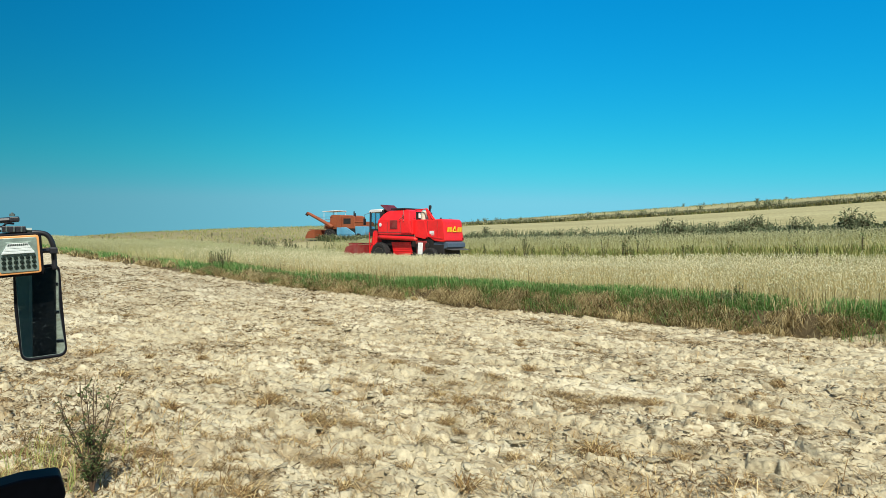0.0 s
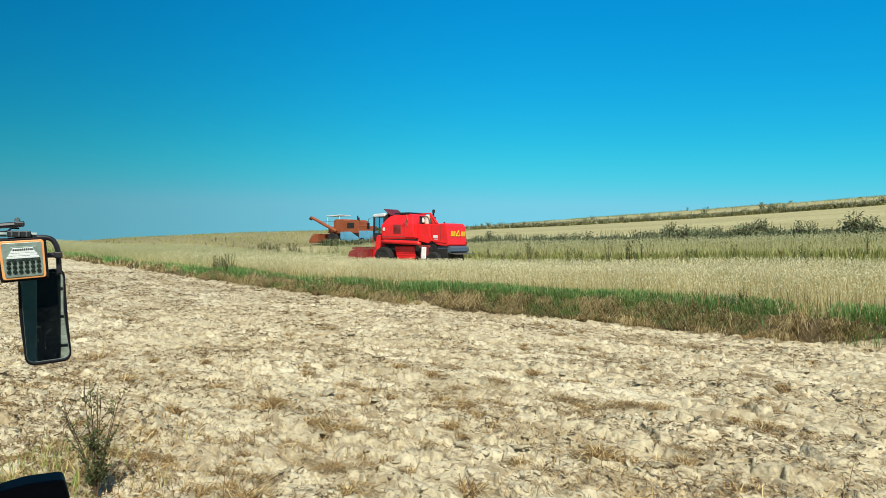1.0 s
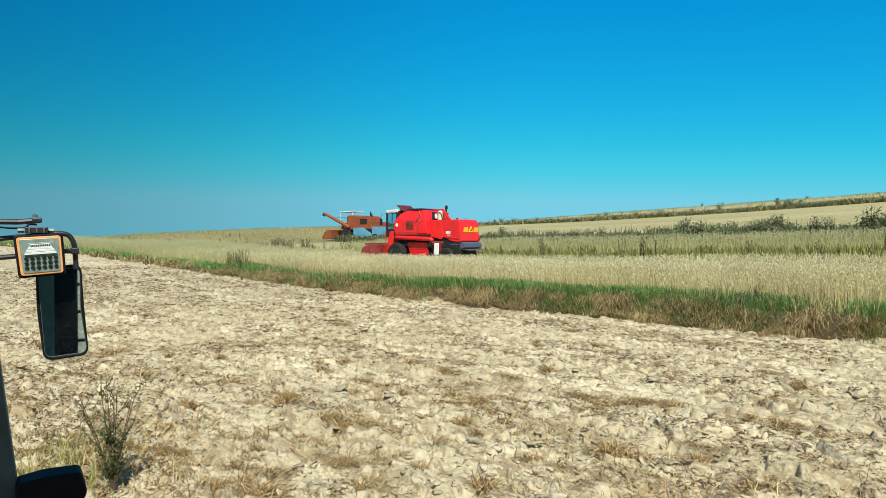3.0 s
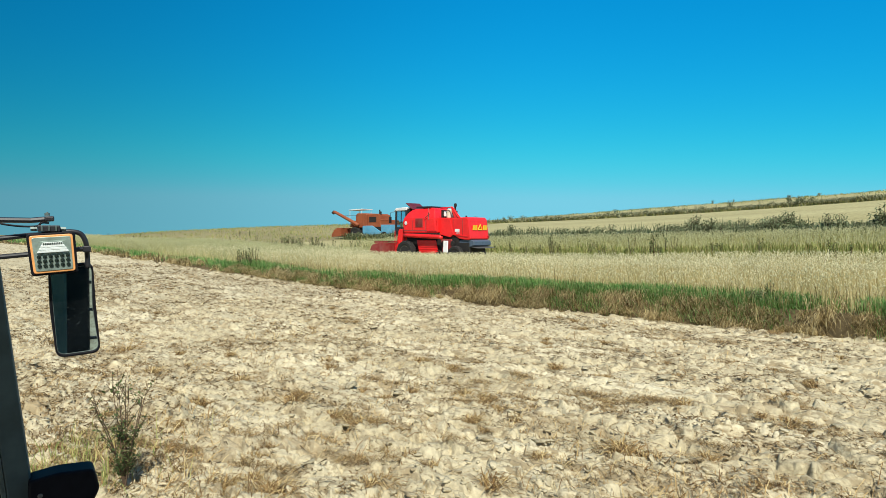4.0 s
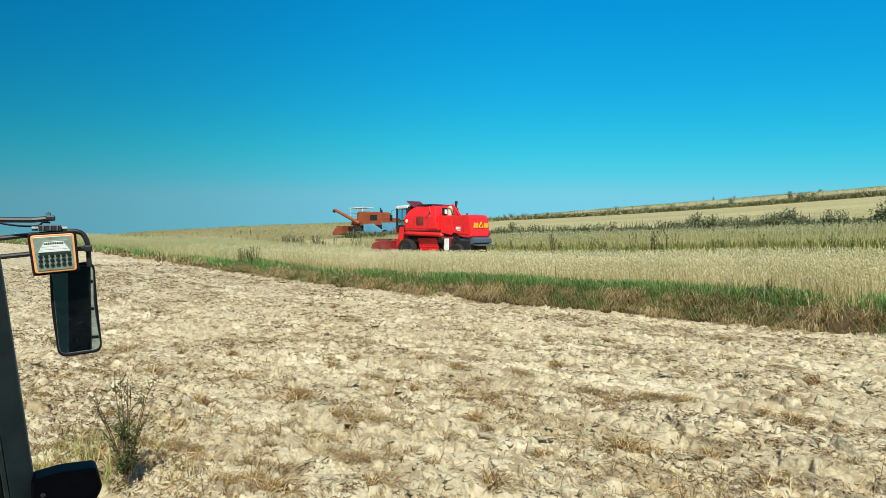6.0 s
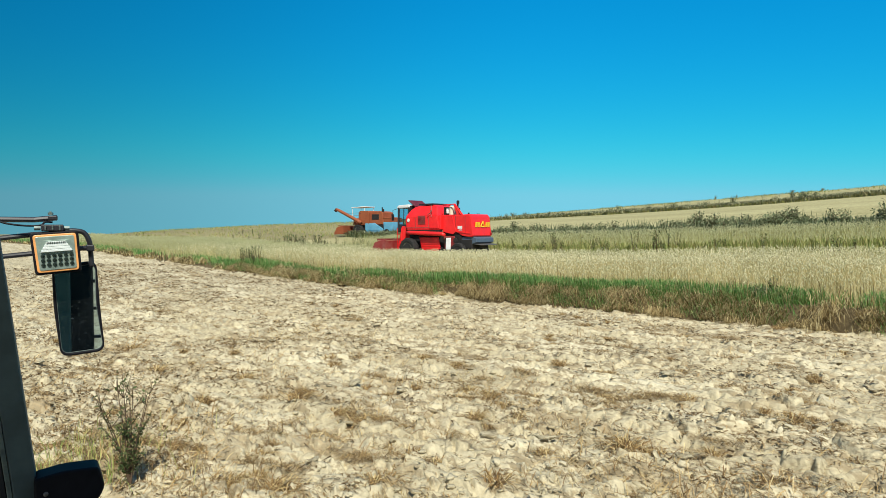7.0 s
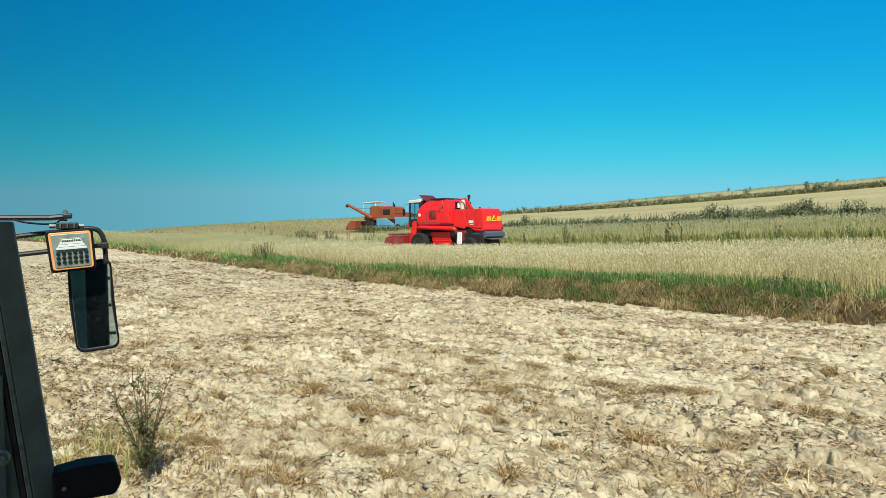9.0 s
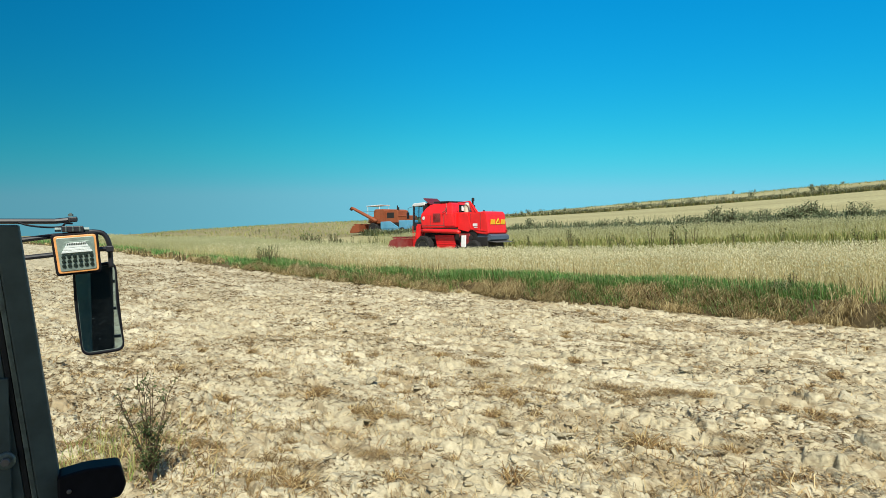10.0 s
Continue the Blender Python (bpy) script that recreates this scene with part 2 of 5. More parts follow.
STRAW = leafy("loose_straw", [(0.0, (0.14, 0.08, 0.035)), (0.4, (0.32, 0.20, 0.08)), (0.75, (0.50, 0.36, 0.16)), (1.0, (0.68, 0.55, 0.30))], 0.8, 0.1)

# ---- the lie of the land ----
# u runs along the field edges, away to the left; v runs across them, away to the right
S = math.sqrt(0.5)
US = [-150, -20, 5, 25, 50, 75, 100, 140, 260, 900]
NEAR_LAND = [   # v, then the height at each u
    (-400.0, [0, 0, 0, 0, 0.2, 0.4, 0.4, 0.2, -1, -3]),
    (0, [0, 0, 0, 0, 0.35, 0.8, 1.1, 0.8, -0.5, -3]),
    (17.5, [0.62, 0.62, 0.56, 0.36, 1.0, 1.55, 1.95, 1.5, 0.2, -3]),
    (29, [1.35, 1.25, 1.1, 0.36, 0.75, 1.6, 2.05, 1.6, 0.3, -3]),
    (36, [2.0, 1.8, 1.7, 1.05, 1.0, 1.6, 1.9, 1.8, 0.4, -3]),
    (46, [2.9, 2.6, 2.4, 1.8, 1.45, 2.2, 3.1, 2.2, 0.5, -3]),
    (50, [3.3, 3.1, 2.85, 2.1, 1.75, 2.3, 3.2, 2.3, 0.5, -3]),
]
FAR_LAND = [
    (60, [4.9, 4.7, 4.5, 3.75, 3.1, 2.95, 3.85, 2.4, 0.5, -3]),
    (75, [6.8, 6.6, 6.4, 5.2, 4.3, 3.85, 4.3, 2.5, 0.5, -3]),
    (80, [7.2, 7.0, 6.7, 5.6, 4.7, 4.1, 4.4, 2.5, 0.5, -3]),
    (95, [9.2, 8.9, 8.5, 7.6, 6.5, 5.4, 3.6, 2.4, 0.3, -3]),
    (130, [7.0, 7.0, 7.0, 6.5, 5.5, 4.5, 2.5, 1.5, -0.5, -3]),
    (250, [0, 0, 0, 0, 0, 0, 0, -1, -2, -3]),
    (900, [-3, -3, -3, -3, -3, -3, -3, -3, -3, -3]),
]
LAND = NEAR_LAND + FAR_LAND
SOIL_EDGE = [0, 0, 0, 0.05, 0.85, 1.3, 1.6, 1.2, 0, -3]     # height of the bare soil along v = 17.4
EDGE = 17.4


def hash01(ix, iy, seed):
    h = (ix.astype(np.int64) * 374761393 + iy.astype(np.int64) * 668265263 + seed * 974634777) & 0xFFFFFFFF
    h = ((h ^ (h >> 13)) * 1274126177) & 0xFFFFFFFF
    return ((h ^ (h >> 16)) & 0xFFFFFF) / float(0xFFFFFF)


def value_noise(x, y, seed):
    ix, iy = np.floor(x), np.floor(y)
    fx, fy = x - ix, y - iy
    fx, fy = fx * fx * (3 - 2 * fx), fy * fy * (3 - 2 * fy)
    a, b = hash01(ix, iy, seed), hash01(ix + 1, iy, seed)
    c, d = hash01(ix, iy + 1, seed), hash01(ix + 1, iy + 1, seed)
    return (a * (1 - fx) + b * fx) * (1 - fy) + (c * (1 - fx) + d * fx) * fy


def fbm(x, y, seed, octaves=4):
    out, amp, total = 0, 1.0, 0
    for k in range(octaves):
        out = out + amp * value_noise(x * 2 ** k + 17.3 * k, y * 2 ** k - 9.1 * k, seed + k)
        total, amp = total + amp, amp * 0.5
    return out / total


def cells(x, y, seed):
    """Nearest and next nearest scattered point, and a number for the nearest."""
    ix, iy = np.floor(x), np.floor(y)
    f1, f2, who = np.full(x.shape, 9.0), np.full(x.shape, 9.0), np.zeros(x.shape)
    ox, oy = np.zeros(x.shape), np.zeros(x.shape)
    for dx in (-1, 0, 1):
        for dy in (-1, 0, 1):
            jx, jy = ix + dx, iy + dy
            px, py = jx + hash01(jx, jy, seed), jy + hash01(jx, jy, seed + 1)
            d = np.hypot(x - px, y - py)
            near = d < f1
            f2 = np.where(near, f1, np.minimum(f2, d))
            who = np.where(near, hash01(jx, jy, seed + 2), who)
            ox, oy = np.where(near, x - px, ox), np.where(near, y - py, oy)
            f1 = np.where(near, d, f1)
    return f1, f2, who, ox, oy


def step(x, a, b):
    t = np.clip((x - a) / (b - a), 0, 1)
    return t * t * (3 - 2 * t)


def to_uv(x, y):
    return (y - x) * S, (x + y) * S


def to_xy(u, v):
    return (v - u) * S, (u + v) * S


def smooth_rows(table, u):
    """Each row of heights at all u, softened."""
    out = []
    for row in table:
        z = sum(np.interp(u + du, US, row) for du in (-9, -5, -2, 2, 5, 9)) / 6
        out.append(z)
    return out


def land(x, y):
    """Height of the fields and of the soil without clods, with the bank between them."""
    u, v = to_uv(x, y)
    vs = [r[0] for r in LAND]
    rows = smooth_rows([r[1] for r in LAND], u)
    field = np.zeros_like(x)
    for dv in (-2.0, -0.7, 0.7, 2.0):
        vv = np.clip(v + dv, vs[0], vs[-1])
        k = np.clip(np.searchsorted(vs, vv, side="right") - 1, 0, len(vs) - 2)
        lo, hi = np.choose(np.minimum(k, 30), rows), np.choose(np.minimum(k + 1, 30), rows)
        a, b = np.array(vs)[k], np.array(vs)[k + 1]
        field = field + (lo + (hi - lo) * (vv - a) / (b - a)) / 4
    edge = smooth_rows([SOIL_EDGE], u)[0]
    zero = smooth_rows([LAND[1][1]], u)[0]
    back = smooth_rows([LAND[0][1]], u)[0]
    soil = np.where(v > 0, zero + (edge - zero) * np.clip(v / EDGE, 0, 1), zero + (back - zero) * np.clip(-v / 400, 0, 1))
    wob = 0.5 * (fbm(u * 0.35, v * 0 + 3.1, 5, 3) - 0.5)
    top = smooth_rows([LAND[2][1]], u)[0]
    t = step(v, EDGE - 0.1 + wob, EDGE + 0.45 + wob)
    field = np.where(v < EDGE + 2.5, top + (field - top) * np.clip((v - EDGE) / 2.5, 0, 1), field)
    return soil + (field - soil) * t


def clods(x, y):
    """Broken, dried crust: tilted plates and crumbs in rows along the field edge."""
    u, v = to_uv(x, y)
    wx = x + 0.26 * (fbm(x * 4, y * 4, 51, 3) - 0.5)
    wy = y + 0.26 * (fbm(x * 4 + 40, y * 4, 52, 3) - 0.5)
    u2, v2 = to_uv(wx, wy)
    h = 0.10 * (fbm(u * 0.5, v * 1.3, 60, 3) - 0.5)
    h = h + 0.07 * (fbm(u * 0.25, v * 2.2, 61, 2) - 0.5)
    h = h + 0.022 * (fbm(x * 9, y * 9, 63, 3) - 0.5)
    h = h + 0.022 * np.sin(v * 8.4 + 2.5 * fbm(u * 0.2, v * 0.3, 62, 2))
    for size, tall, seed, share in ((0.38, 0.08, 70, 0.5), (0.2, 0.075, 80, 0.6), (0.1, 0.026, 90, 0.6)):
        f1, f2, who, ox, oy = cells(u2 / (size * 1.6), v2 / size, seed)
        on = step(fbm(u * 0.8 + seed, v * 1.3, seed + 5, 3), 1 - share - 0.1, 1 - share + 0.1)
        lean = ox * (hash01(np.floor(who * 9999), np.floor(who * 777), 3) - 0.5) + oy * (hash01(np.floor(who * 9999), np.floor(who * 777), 4) - 0.5)
        plate = step(f2 - f1, 0.0, 0.2) * np.clip(0.1 + 0.8 * who + 2.2 * lean, 0, 1.4)
        h = h + tall * plate * (0.4 + 0.6 * on) - 0.25 * tall * (1 - step(f2 - f1, 0.0, 0.08))
    return h - 0.075


def height(x, y):
    u, v = to_uv(x, y)
    z = land(x, y)
    soil = 1 - step(v, EDGE - 0.25, EDGE + 0.15)
    r = np.hypot(x, y)
    near = (1 - step(r, 60, 90)) * step(r, 4.2, 5.2) * (1 - step(np.abs(np.degrees(np.arctan2(x, y)) + 1), 40, 42))
    return z + clods(x, y) * soil * near


def grid_mesh(name, xs, ys, zs, nu, nv):
    """A sheet of nu by nv points, row by row."""
    me = bpy.data.meshes.new(name)
    i = np.arange(nu * nv).reshape(nv, nu)
    q = np.stack([i[:-1, :-1], i[:-1, 1:], i[1:, 1:], i[1:, :-1]], -1).reshape(-1, 4)
    me.vertices.add(nu * nv)
    me.vertices.foreach_set("co", np.stack([xs, ys, zs], -1).astype(np.float32).ravel())
    me.loops.add(q.size)
    me.loops.foreach_set("vertex_index", q.ravel().astype(np.int32))
    me.polygons.add(len(q))
    me.polygons.foreach_set("loop_start", np.arange(0, q.size, 4, dtype=np.int32))
    me.update(calc_edges=True)
    return me, q


def build_ground():
    az = np.radians(np.concatenate([np.arange(-180, -42, 3), np.arange(-42, 40, 0.12), np.arange(40, 181, 3)]))
    az[-1] = math.pi
    r = [0.001, 0.3, 1, 2, 3, 4]
    while r[-1] < 4000:
        r.append(r[-1] * (1.05 if r[-1] < 5 else 1.0026 if r[-1] < 26 else 1.008 if r[-1] < 150 else 1.12))
    r = np.array(r)
    A, Rr = np.meshgrid(az, r)
    x, y = (Rr * np.sin(A)).ravel(), (Rr * np.cos(A)).ravel()
    z = height(x, y)
    me, q = grid_mesh("ground", x, y, z, len(az), len(r))
    for m in (SOIL, SHADED_BANK_SOIL, STUBBLE, GRASSLAND, FALLOW):
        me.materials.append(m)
    cx, cy = x[q].mean(1), y[q].mean(1)
    u, v = to_uv(cx, cy)
    v = v + 0.7 * (fbm(u * 0.4, v * 0.4, 33, 3) - 0.5)
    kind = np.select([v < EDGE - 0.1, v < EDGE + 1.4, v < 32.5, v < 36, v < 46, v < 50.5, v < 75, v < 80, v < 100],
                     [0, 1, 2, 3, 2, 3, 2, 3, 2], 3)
    kind = np.where((v > EDGE + 1) & (u > np.where(v > 30, 62, np.where(v > 25, 65, 85))), 4, kind)
    me.polygons.foreach_set("use_smooth", [True] * len(q))
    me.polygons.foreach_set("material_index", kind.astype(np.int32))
    me.update()
    ob = tagged(new("ground", me), "dry cloddy bare soil rising into strips of grain fields", "ground", kind="structure")
    return ob


build_ground()

# ---- tools for things ----
def mesh_of(name, bm, mat, smooth=False):
    bm.normal_update()
    me = bpy.data.meshes.new(name)
    bm.to_mesh(me)
    bm.free()
    if smooth:
        me.polygons.foreach_set("use_smooth", [True] * len(me.polygons))
    me.materials.append(mat)
    return me


def part(name, bm, mat, parent, label="", smooth=False):
    ob = new(name, mesh_of(name, bm, mat, smooth))
    ob.parent = parent
    return tagged(ob, label)


def thing(name, m, label, category, group=""):
    ob = new(name)
    ob.empty_display_size = 0.2
    ob.matrix_world = m
    return tagged(ob, label, category, group)


def join(*bms):
    out = bms[0]
    for b in bms[1:]:
        me = bpy.data.meshes.new("t")
        b.to_mesh(me)
        b.free()
        out.from_mesh(me)
        bpy.data.meshes.remove(me)
    return out


def prism(profile, y0, y1, bevel=0.03, taper=1.0):
    """A profile of (x, z) pulled from y0 to y1, with eased edges."""
    bm = bmesh.new()
    a = [bm.verts.new((x, y0, z)) for x, z in profile]
    b = [bm.verts.new((x, y1, z)) for x, z in profile]
    n = len(profile)
    bm.faces.new(a), bm.faces.new(b[::-1])
    for i in range(n):
        bm.faces.new((a[i], b[i], b[(i + 1) % n], a[(i + 1) % n]))
    bmesh.ops.recalc_face_normals(bm, faces=bm.faces)
    if bevel:
        bmesh.ops.bevel(bm, geom=list(bm.edges), offset=bevel, segments=2, profile=0.5, affect="EDGES")
    return bm


def slab(x0, x1, y0, y1, z0, z1, bevel=0.02):
    return prism([(x0, z0), (x1, z0), (x1, z1), (x0, z1)], y0, y1, bevel)


def sweep(points, r, n=12, closed=False):
    """A round tube along points."""
    bm = bmesh.new()
    pts = [Vector(p) for p in points]
    rings = []
    for i, p in enumerate(pts):
        d = (pts[min(i + 1, len(pts) - 1)] - pts[max(i - 1, 0)]).normalized()
        q = d.to_track_quat("Z", "Y")
        rad = r[i] if isinstance(r, (list, tuple)) else r
        rings.append([bm.verts.new(p + q @ Vector((rad * math.cos(t), rad * math.sin(t), 0))) for t in [2 * math.pi * k / n for k in range(n)]])
    for a, b in zip(rings, rings[1:]):
        for k in range(n):
            bm.faces.new((a[k], a[(k + 1) % n], b[(k + 1) % n], b[k]))
    bm.faces.new(rings[0][::-1]), bm.faces.new(rings[-1])
    return bm


def curve_pts(points, n=6):
    """Points of a smooth line through the given ones."""
    p = [Vector(q) for q in points]
    p = [2 * p[0] - p[1]] + p + [2 * p[-1] - p[-2]]
    out = []
    for i in range(1, len(p) - 2):
        for k in range(n):
            t = k / n
            a, b, c, d = p[i - 1:i + 3]
            out.append(0.5 * ((2 * b) + (c - a) * t + (2 * a - 5 * b + 4 * c - d) * t * t + (3 * b - 3 * c + d - a) * t ** 3))
    return out + [p[-2]]


def turned(profile, n=28, axis="y"):
    """A profile of (radius, place along the axis) turned round it."""
    bm = bmesh.new()
    rings = []
    for r, h in profile:
        ring = []
        for k in range(n):
            t = 2 * math.pi * k / n
            a, b = r * math.cos(t), r * math.sin(t)
            ring.append(bm.verts.new((a, h, b) if axis == "y" else (a, b, h)))
        rings.append(ring)
    for a, b in zip(rings, rings[1:]):
        for k in range(n):
            bm.faces.new((a[k], a[(k + 1) % n], b[(k + 1) % n], b[k]))
    bm.faces.new(rings[0]), bm.faces.new(rings[-1])
    bmesh.ops.recalc_face_normals(bm, faces=bm.faces)
    return bm


def moved(bm, m):
    bmesh.ops.transform(bm, matrix=m, verts=bm.verts)
    return bm


def rounded_outline(pts, radius, n=4):
    """Corner points (x, z) in order, with the corners rounded off."""
    out = []
    for i, p in enumerate(pts):
        p, a, b = Vector(p), Vector(pts[i - 1]), Vector(pts[(i + 1) % len(pts)])
        s, e = p + (a - p).normalized() * radius, p + (b - p).normalized() * radius
        for k in range(n + 1):
            t = k / n
            q = (1 - t) ** 2 * s + 2 * t * (1 - t) * p + t * t * e
            out.append((q.x, q.y))
    return out


def rounded_plate(pts, y0, y1, radius, n=4, bevel=0.0):
    """A plate with rounded corners from its corner points (x, z) in order."""
    return prism(rounded_outline(pts, radius, n), y0, y1, bevel)


def inset(pts, k):
    c = Vector((sum(p[0] for p in pts) / len(pts), sum(p[1] for p in pts) / len(pts)))
    return [tuple(c + (Vector(p) - c) * (1 - k / (Vector(p) - c).length)) for p in pts]


def stuff_mesh(name, verts, faces, mat, label, category, kind="stuff"):
    """One joined mesh from arrays: verts (n, 3); faces (m, 3) or (m, 4)."""
    me = bpy.data.meshes.new(name)
    me.vertices.add(len(verts))
    me.vertices.foreach_set("co", verts.astype(np.float32).ravel())
    k = faces.shape[1]
    me.loops.add(faces.size)
    me.loops.foreach_set("vertex_index", faces.astype(np.int32).ravel())
    me.polygons.add(len(faces))
    me.polygons.foreach_set("loop_start", np.arange(0, faces.size, k, dtype=np.int32))
    me.update(calc_edges=True)
    me.materials.append(mat)
    return tagged(new(name, me), label, category, kind=kind)


def blades(base, tall, wide, bend, droop=0.0, rng=None):
    """Leaf blades: five points and three triangles each. bend: (n, 2) sideways reach of the tip in metres."""
    n = len(base)
    a = rng.uniform(0, 2 * np.pi, n)
    side = np.stack([np.cos(a), np.sin(a), 0 * a], 1) * (wide / 2)[:, None]
    off = np.concatenate([bend, np.zeros((n, 1))], 1)
    mid = base + off * 0.38 + np.stack([0 * a, 0 * a, tall * 0.62], 1)
    tip = base + off + np.stack([0 * a, 0 * a, tall * (1 - droop)], 1)
    v = np.stack([base - side, base + side, mid - side * 0.8, mid + side * 0.8, tip], 1).reshape(-1, 3)
    f = np.array([[0, 1, 3], [0, 3, 2], [2, 3, 4]])
    return v, (np.arange(n)[:, None, None] * 5 + f[None]).reshape(-1, 3)


def ears(base, way, length, wide):
    """Grain ears: slim spindles of eight triangles, from base along way."""
    n = len(base)
    up = way / np.linalg.norm(way, axis=1)[:, None]
    s = np.cross(up, np.array([0.3, 0.9, 0.1]))
    s /= np.linalg.norm(s, axis=1)[:, None]
    t = np.cross(up, s)
    mid = base + up * (length * 0.45)[:, None]
    w = (wide / 2)[:, None]
    v = np.stack([base, mid + s * w, mid + t * w, mid - s * w, mid - t * w, base + up * length[:, None]], 1).reshape(-1, 3)
    f = np.array([[0, 2, 1], [0, 3, 2], [0, 4, 3], [0, 1, 4], [5, 1, 2], [5, 2, 3], [5, 3, 4], [5, 4, 1]])
    return v, (np.arange(n)[:, None, None] * 6 + f[None]).reshape(-1, 3)


def add_up(pieces):
    vs, fs, k = [], [], 0
    for v, f in pieces:
        vs.append(v), fs.append(f + k)
        k += len(v)
    return np.concatenate(vs), np.concatenate(fs)


def scatter(u0, u1, v0, v1, n, rng):
    u, v = rng.uniform(u0, u1, n), rng.uniform(v0, v1, n)
    return u, v, *to_xy(u, v)

# ---- grain, grass and weeds ----
RNG = np.random.default_rng(7)


def with_z(x, y):
    return np.stack([x, y, land(x, y)], 1)


def wheat(name, zones, label, stalk_mat, ear_mat):
    stalks, heads = [], []
    for u0, u1, v0, v1, per, wide, tall in zones:
        n = int((u1 - u0) * (v1 - v0) * per)
        u, v, x, y = scatter(u0, u1, v0, v1, n, RNG)
        edge = 0.5 * (fbm(u * 0.5, v * 0.5, 41, 3) - 0.5)
        keep = v + 2.2 * edge > v0 + 0.25 * (u0 < 46)
        u, v, x, y = u[keep], v[keep], x[keep], y[keep]
        n = len(u)
        h = tall * (0.86 + 0.22 * fbm(u * 0.35, v * 0.5, 42, 3) + RNG.uniform(-0.15, 0.08, n))
        h = np.where((v < v0 + 2.2) & (RNG.random(n) < 0.8), h * RNG.uniform(0.45, 1.0, n), h)
        b = with_z(x, y)
        bend = RNG.normal(0, 0.11, (n, 2)) + np.array([-0.05, -0.04])
        stalks.append(blades(b, h, np.full(n, wide), bend, 0, RNG))
        top = b + np.concatenate([bend, h[:, None] * 0.97], 1)
        way = np.stack([RNG.normal(-0.25, 0.5, n), RNG.normal(-0.1, 0.5, n), RNG.uniform(0.1, 1.0, n)], 1)
        heads.append(ears(top, way, RNG.uniform(0.08, 0.13, n) * (1 + wide * 6), np.full(n, wide * 1.5 + 0.004)))
        # a lower, later ear on every second plant, leaning out
        half = RNG.random(n) < 0.5
        f = RNG.uniform(0.55, 0.9, n)[half]
        lower = b[half] + np.concatenate([bend[half] * f[:, None] + RNG.normal(0, 0.05, (len(f), 2)), (h[half] * f)[:, None]], 1)
        heads.append(ears(lower, way[half] + np.array([0, 0, 0.4]), RNG.uniform(0.07, 0.12, len(f)) * (1 + wide * 6), np.full(len(f), wide * 1.4 + 0.004)))
    stuff_mesh(name + "_stalks", *add_up(stalks), stalk_mat, "straw-coloured upright stalks of ripe " + label, "wheat")
    stuff_mesh(name + "_ears", *add_up(heads), ear_mat, "pale nodding ripe ears of " + label, "wheat")


wheat("wheat", [(-9, 12, EDGE + 1.2, 29, 80, 0.011, 0.78), (12, 30, EDGE + 1.1, 29, 68, 0.013, 0.78), (30, 37, EDGE + 1.1, 29, 45, 0.015, 0.78), (37, 46, EDGE + 1.0, 30, 16, 0.018, 0.78)], "wheat in the strip behind the bank", WHEAT, EARS)
wheat("hill_wheat", [(30, 37, EDGE + 1.1, 29, 20, 0.015, 0.78), (37, 46, EDGE + 0.9, 31, 30, 0.019, 0.78), (46, 64, EDGE + 0.8, 31, 40, 0.02, 0.78), (64, 84, EDGE + 0.7, 25, 14, 0.036, 0.7)], "greener wheat climbing the low hill", HILL_WHEAT, HILL_EARS)
wheat("far_wheat", [(-9, 50, 36.2, 45.5, 26, 0.024, 0.75)], "wheat on the next strip uphill", HILL_WHEAT, HILL_EARS)


def grass(name, mat, zones, label, category="grass"):
    """zones: u0, u1, v0, v1, per square metre, height, width, reach, droop, patch seed, patch level"""
    out = []
    for u0, u1, v0, v1, per, tall, wide, reach, droop, seed, level in zones:
        n = int((u1 - u0) * (v1 - v0) * per)
        u, v, x, y = scatter(u0, u1, v0, v1, n, RNG)
        wob = 0.5 * (fbm(u * 0.35, v * 0 + 3.1, 5, 3) - 0.5)
        x, y = to_xy(u, v + wob)
        p = fbm(u * 0.4, v * 0.6, seed, 3)
        keep = p + RNG.normal(0, 0.03, n) > level
        x, y, p = x[keep], y[keep], p[keep]
        n = len(x)
        h = tall * RNG.uniform(0.5, 1.15, n) * (0.6 + 0.8 * p)
        a = RNG.normal(-0.75 * math.pi, 1.1, n)
        r = reach * RNG.uniform(0.2, 1.2, n)
        out.append(blades(with_z(x, y) - np.array([0, 0, 0.02]), h, wide * RNG.uniform(0.6, 1.3, n), np.stack([np.cos(a) * r, np.sin(a) * r], 1), droop, RNG))
    stuff_mesh(name, *add_up(out), mat, label, category)


grass("bank_grass_green", GREEN, [(-4, 34, EDGE + 0.35, EDGE + 1.5, 700, 0.56, 0.014, 0.42, 0.32, 45, 0.46), (-4, 34, EDGE - 0.05, EDGE + 0.8, 420, 0.42, 0.013, 0.36, 0.45, 55, 0.5), (18, 36, EDGE - 0.05, EDGE + 1.0, 330, 0.42, 0.015, 0.34, 0.4, 62, 0.36), (-4, 34, EDGE + 0.5, EDGE + 1.9, 90, 0.5, 0.014, 0.3, 0.25, 57, 0.42),
                                  (34, 112, EDGE + 0.1, EDGE + 1.3, 80, 0.42, 0.03, 0.15, 0.1, 45, 0.42)],
      "fresh green grass in patches on top of the bank")
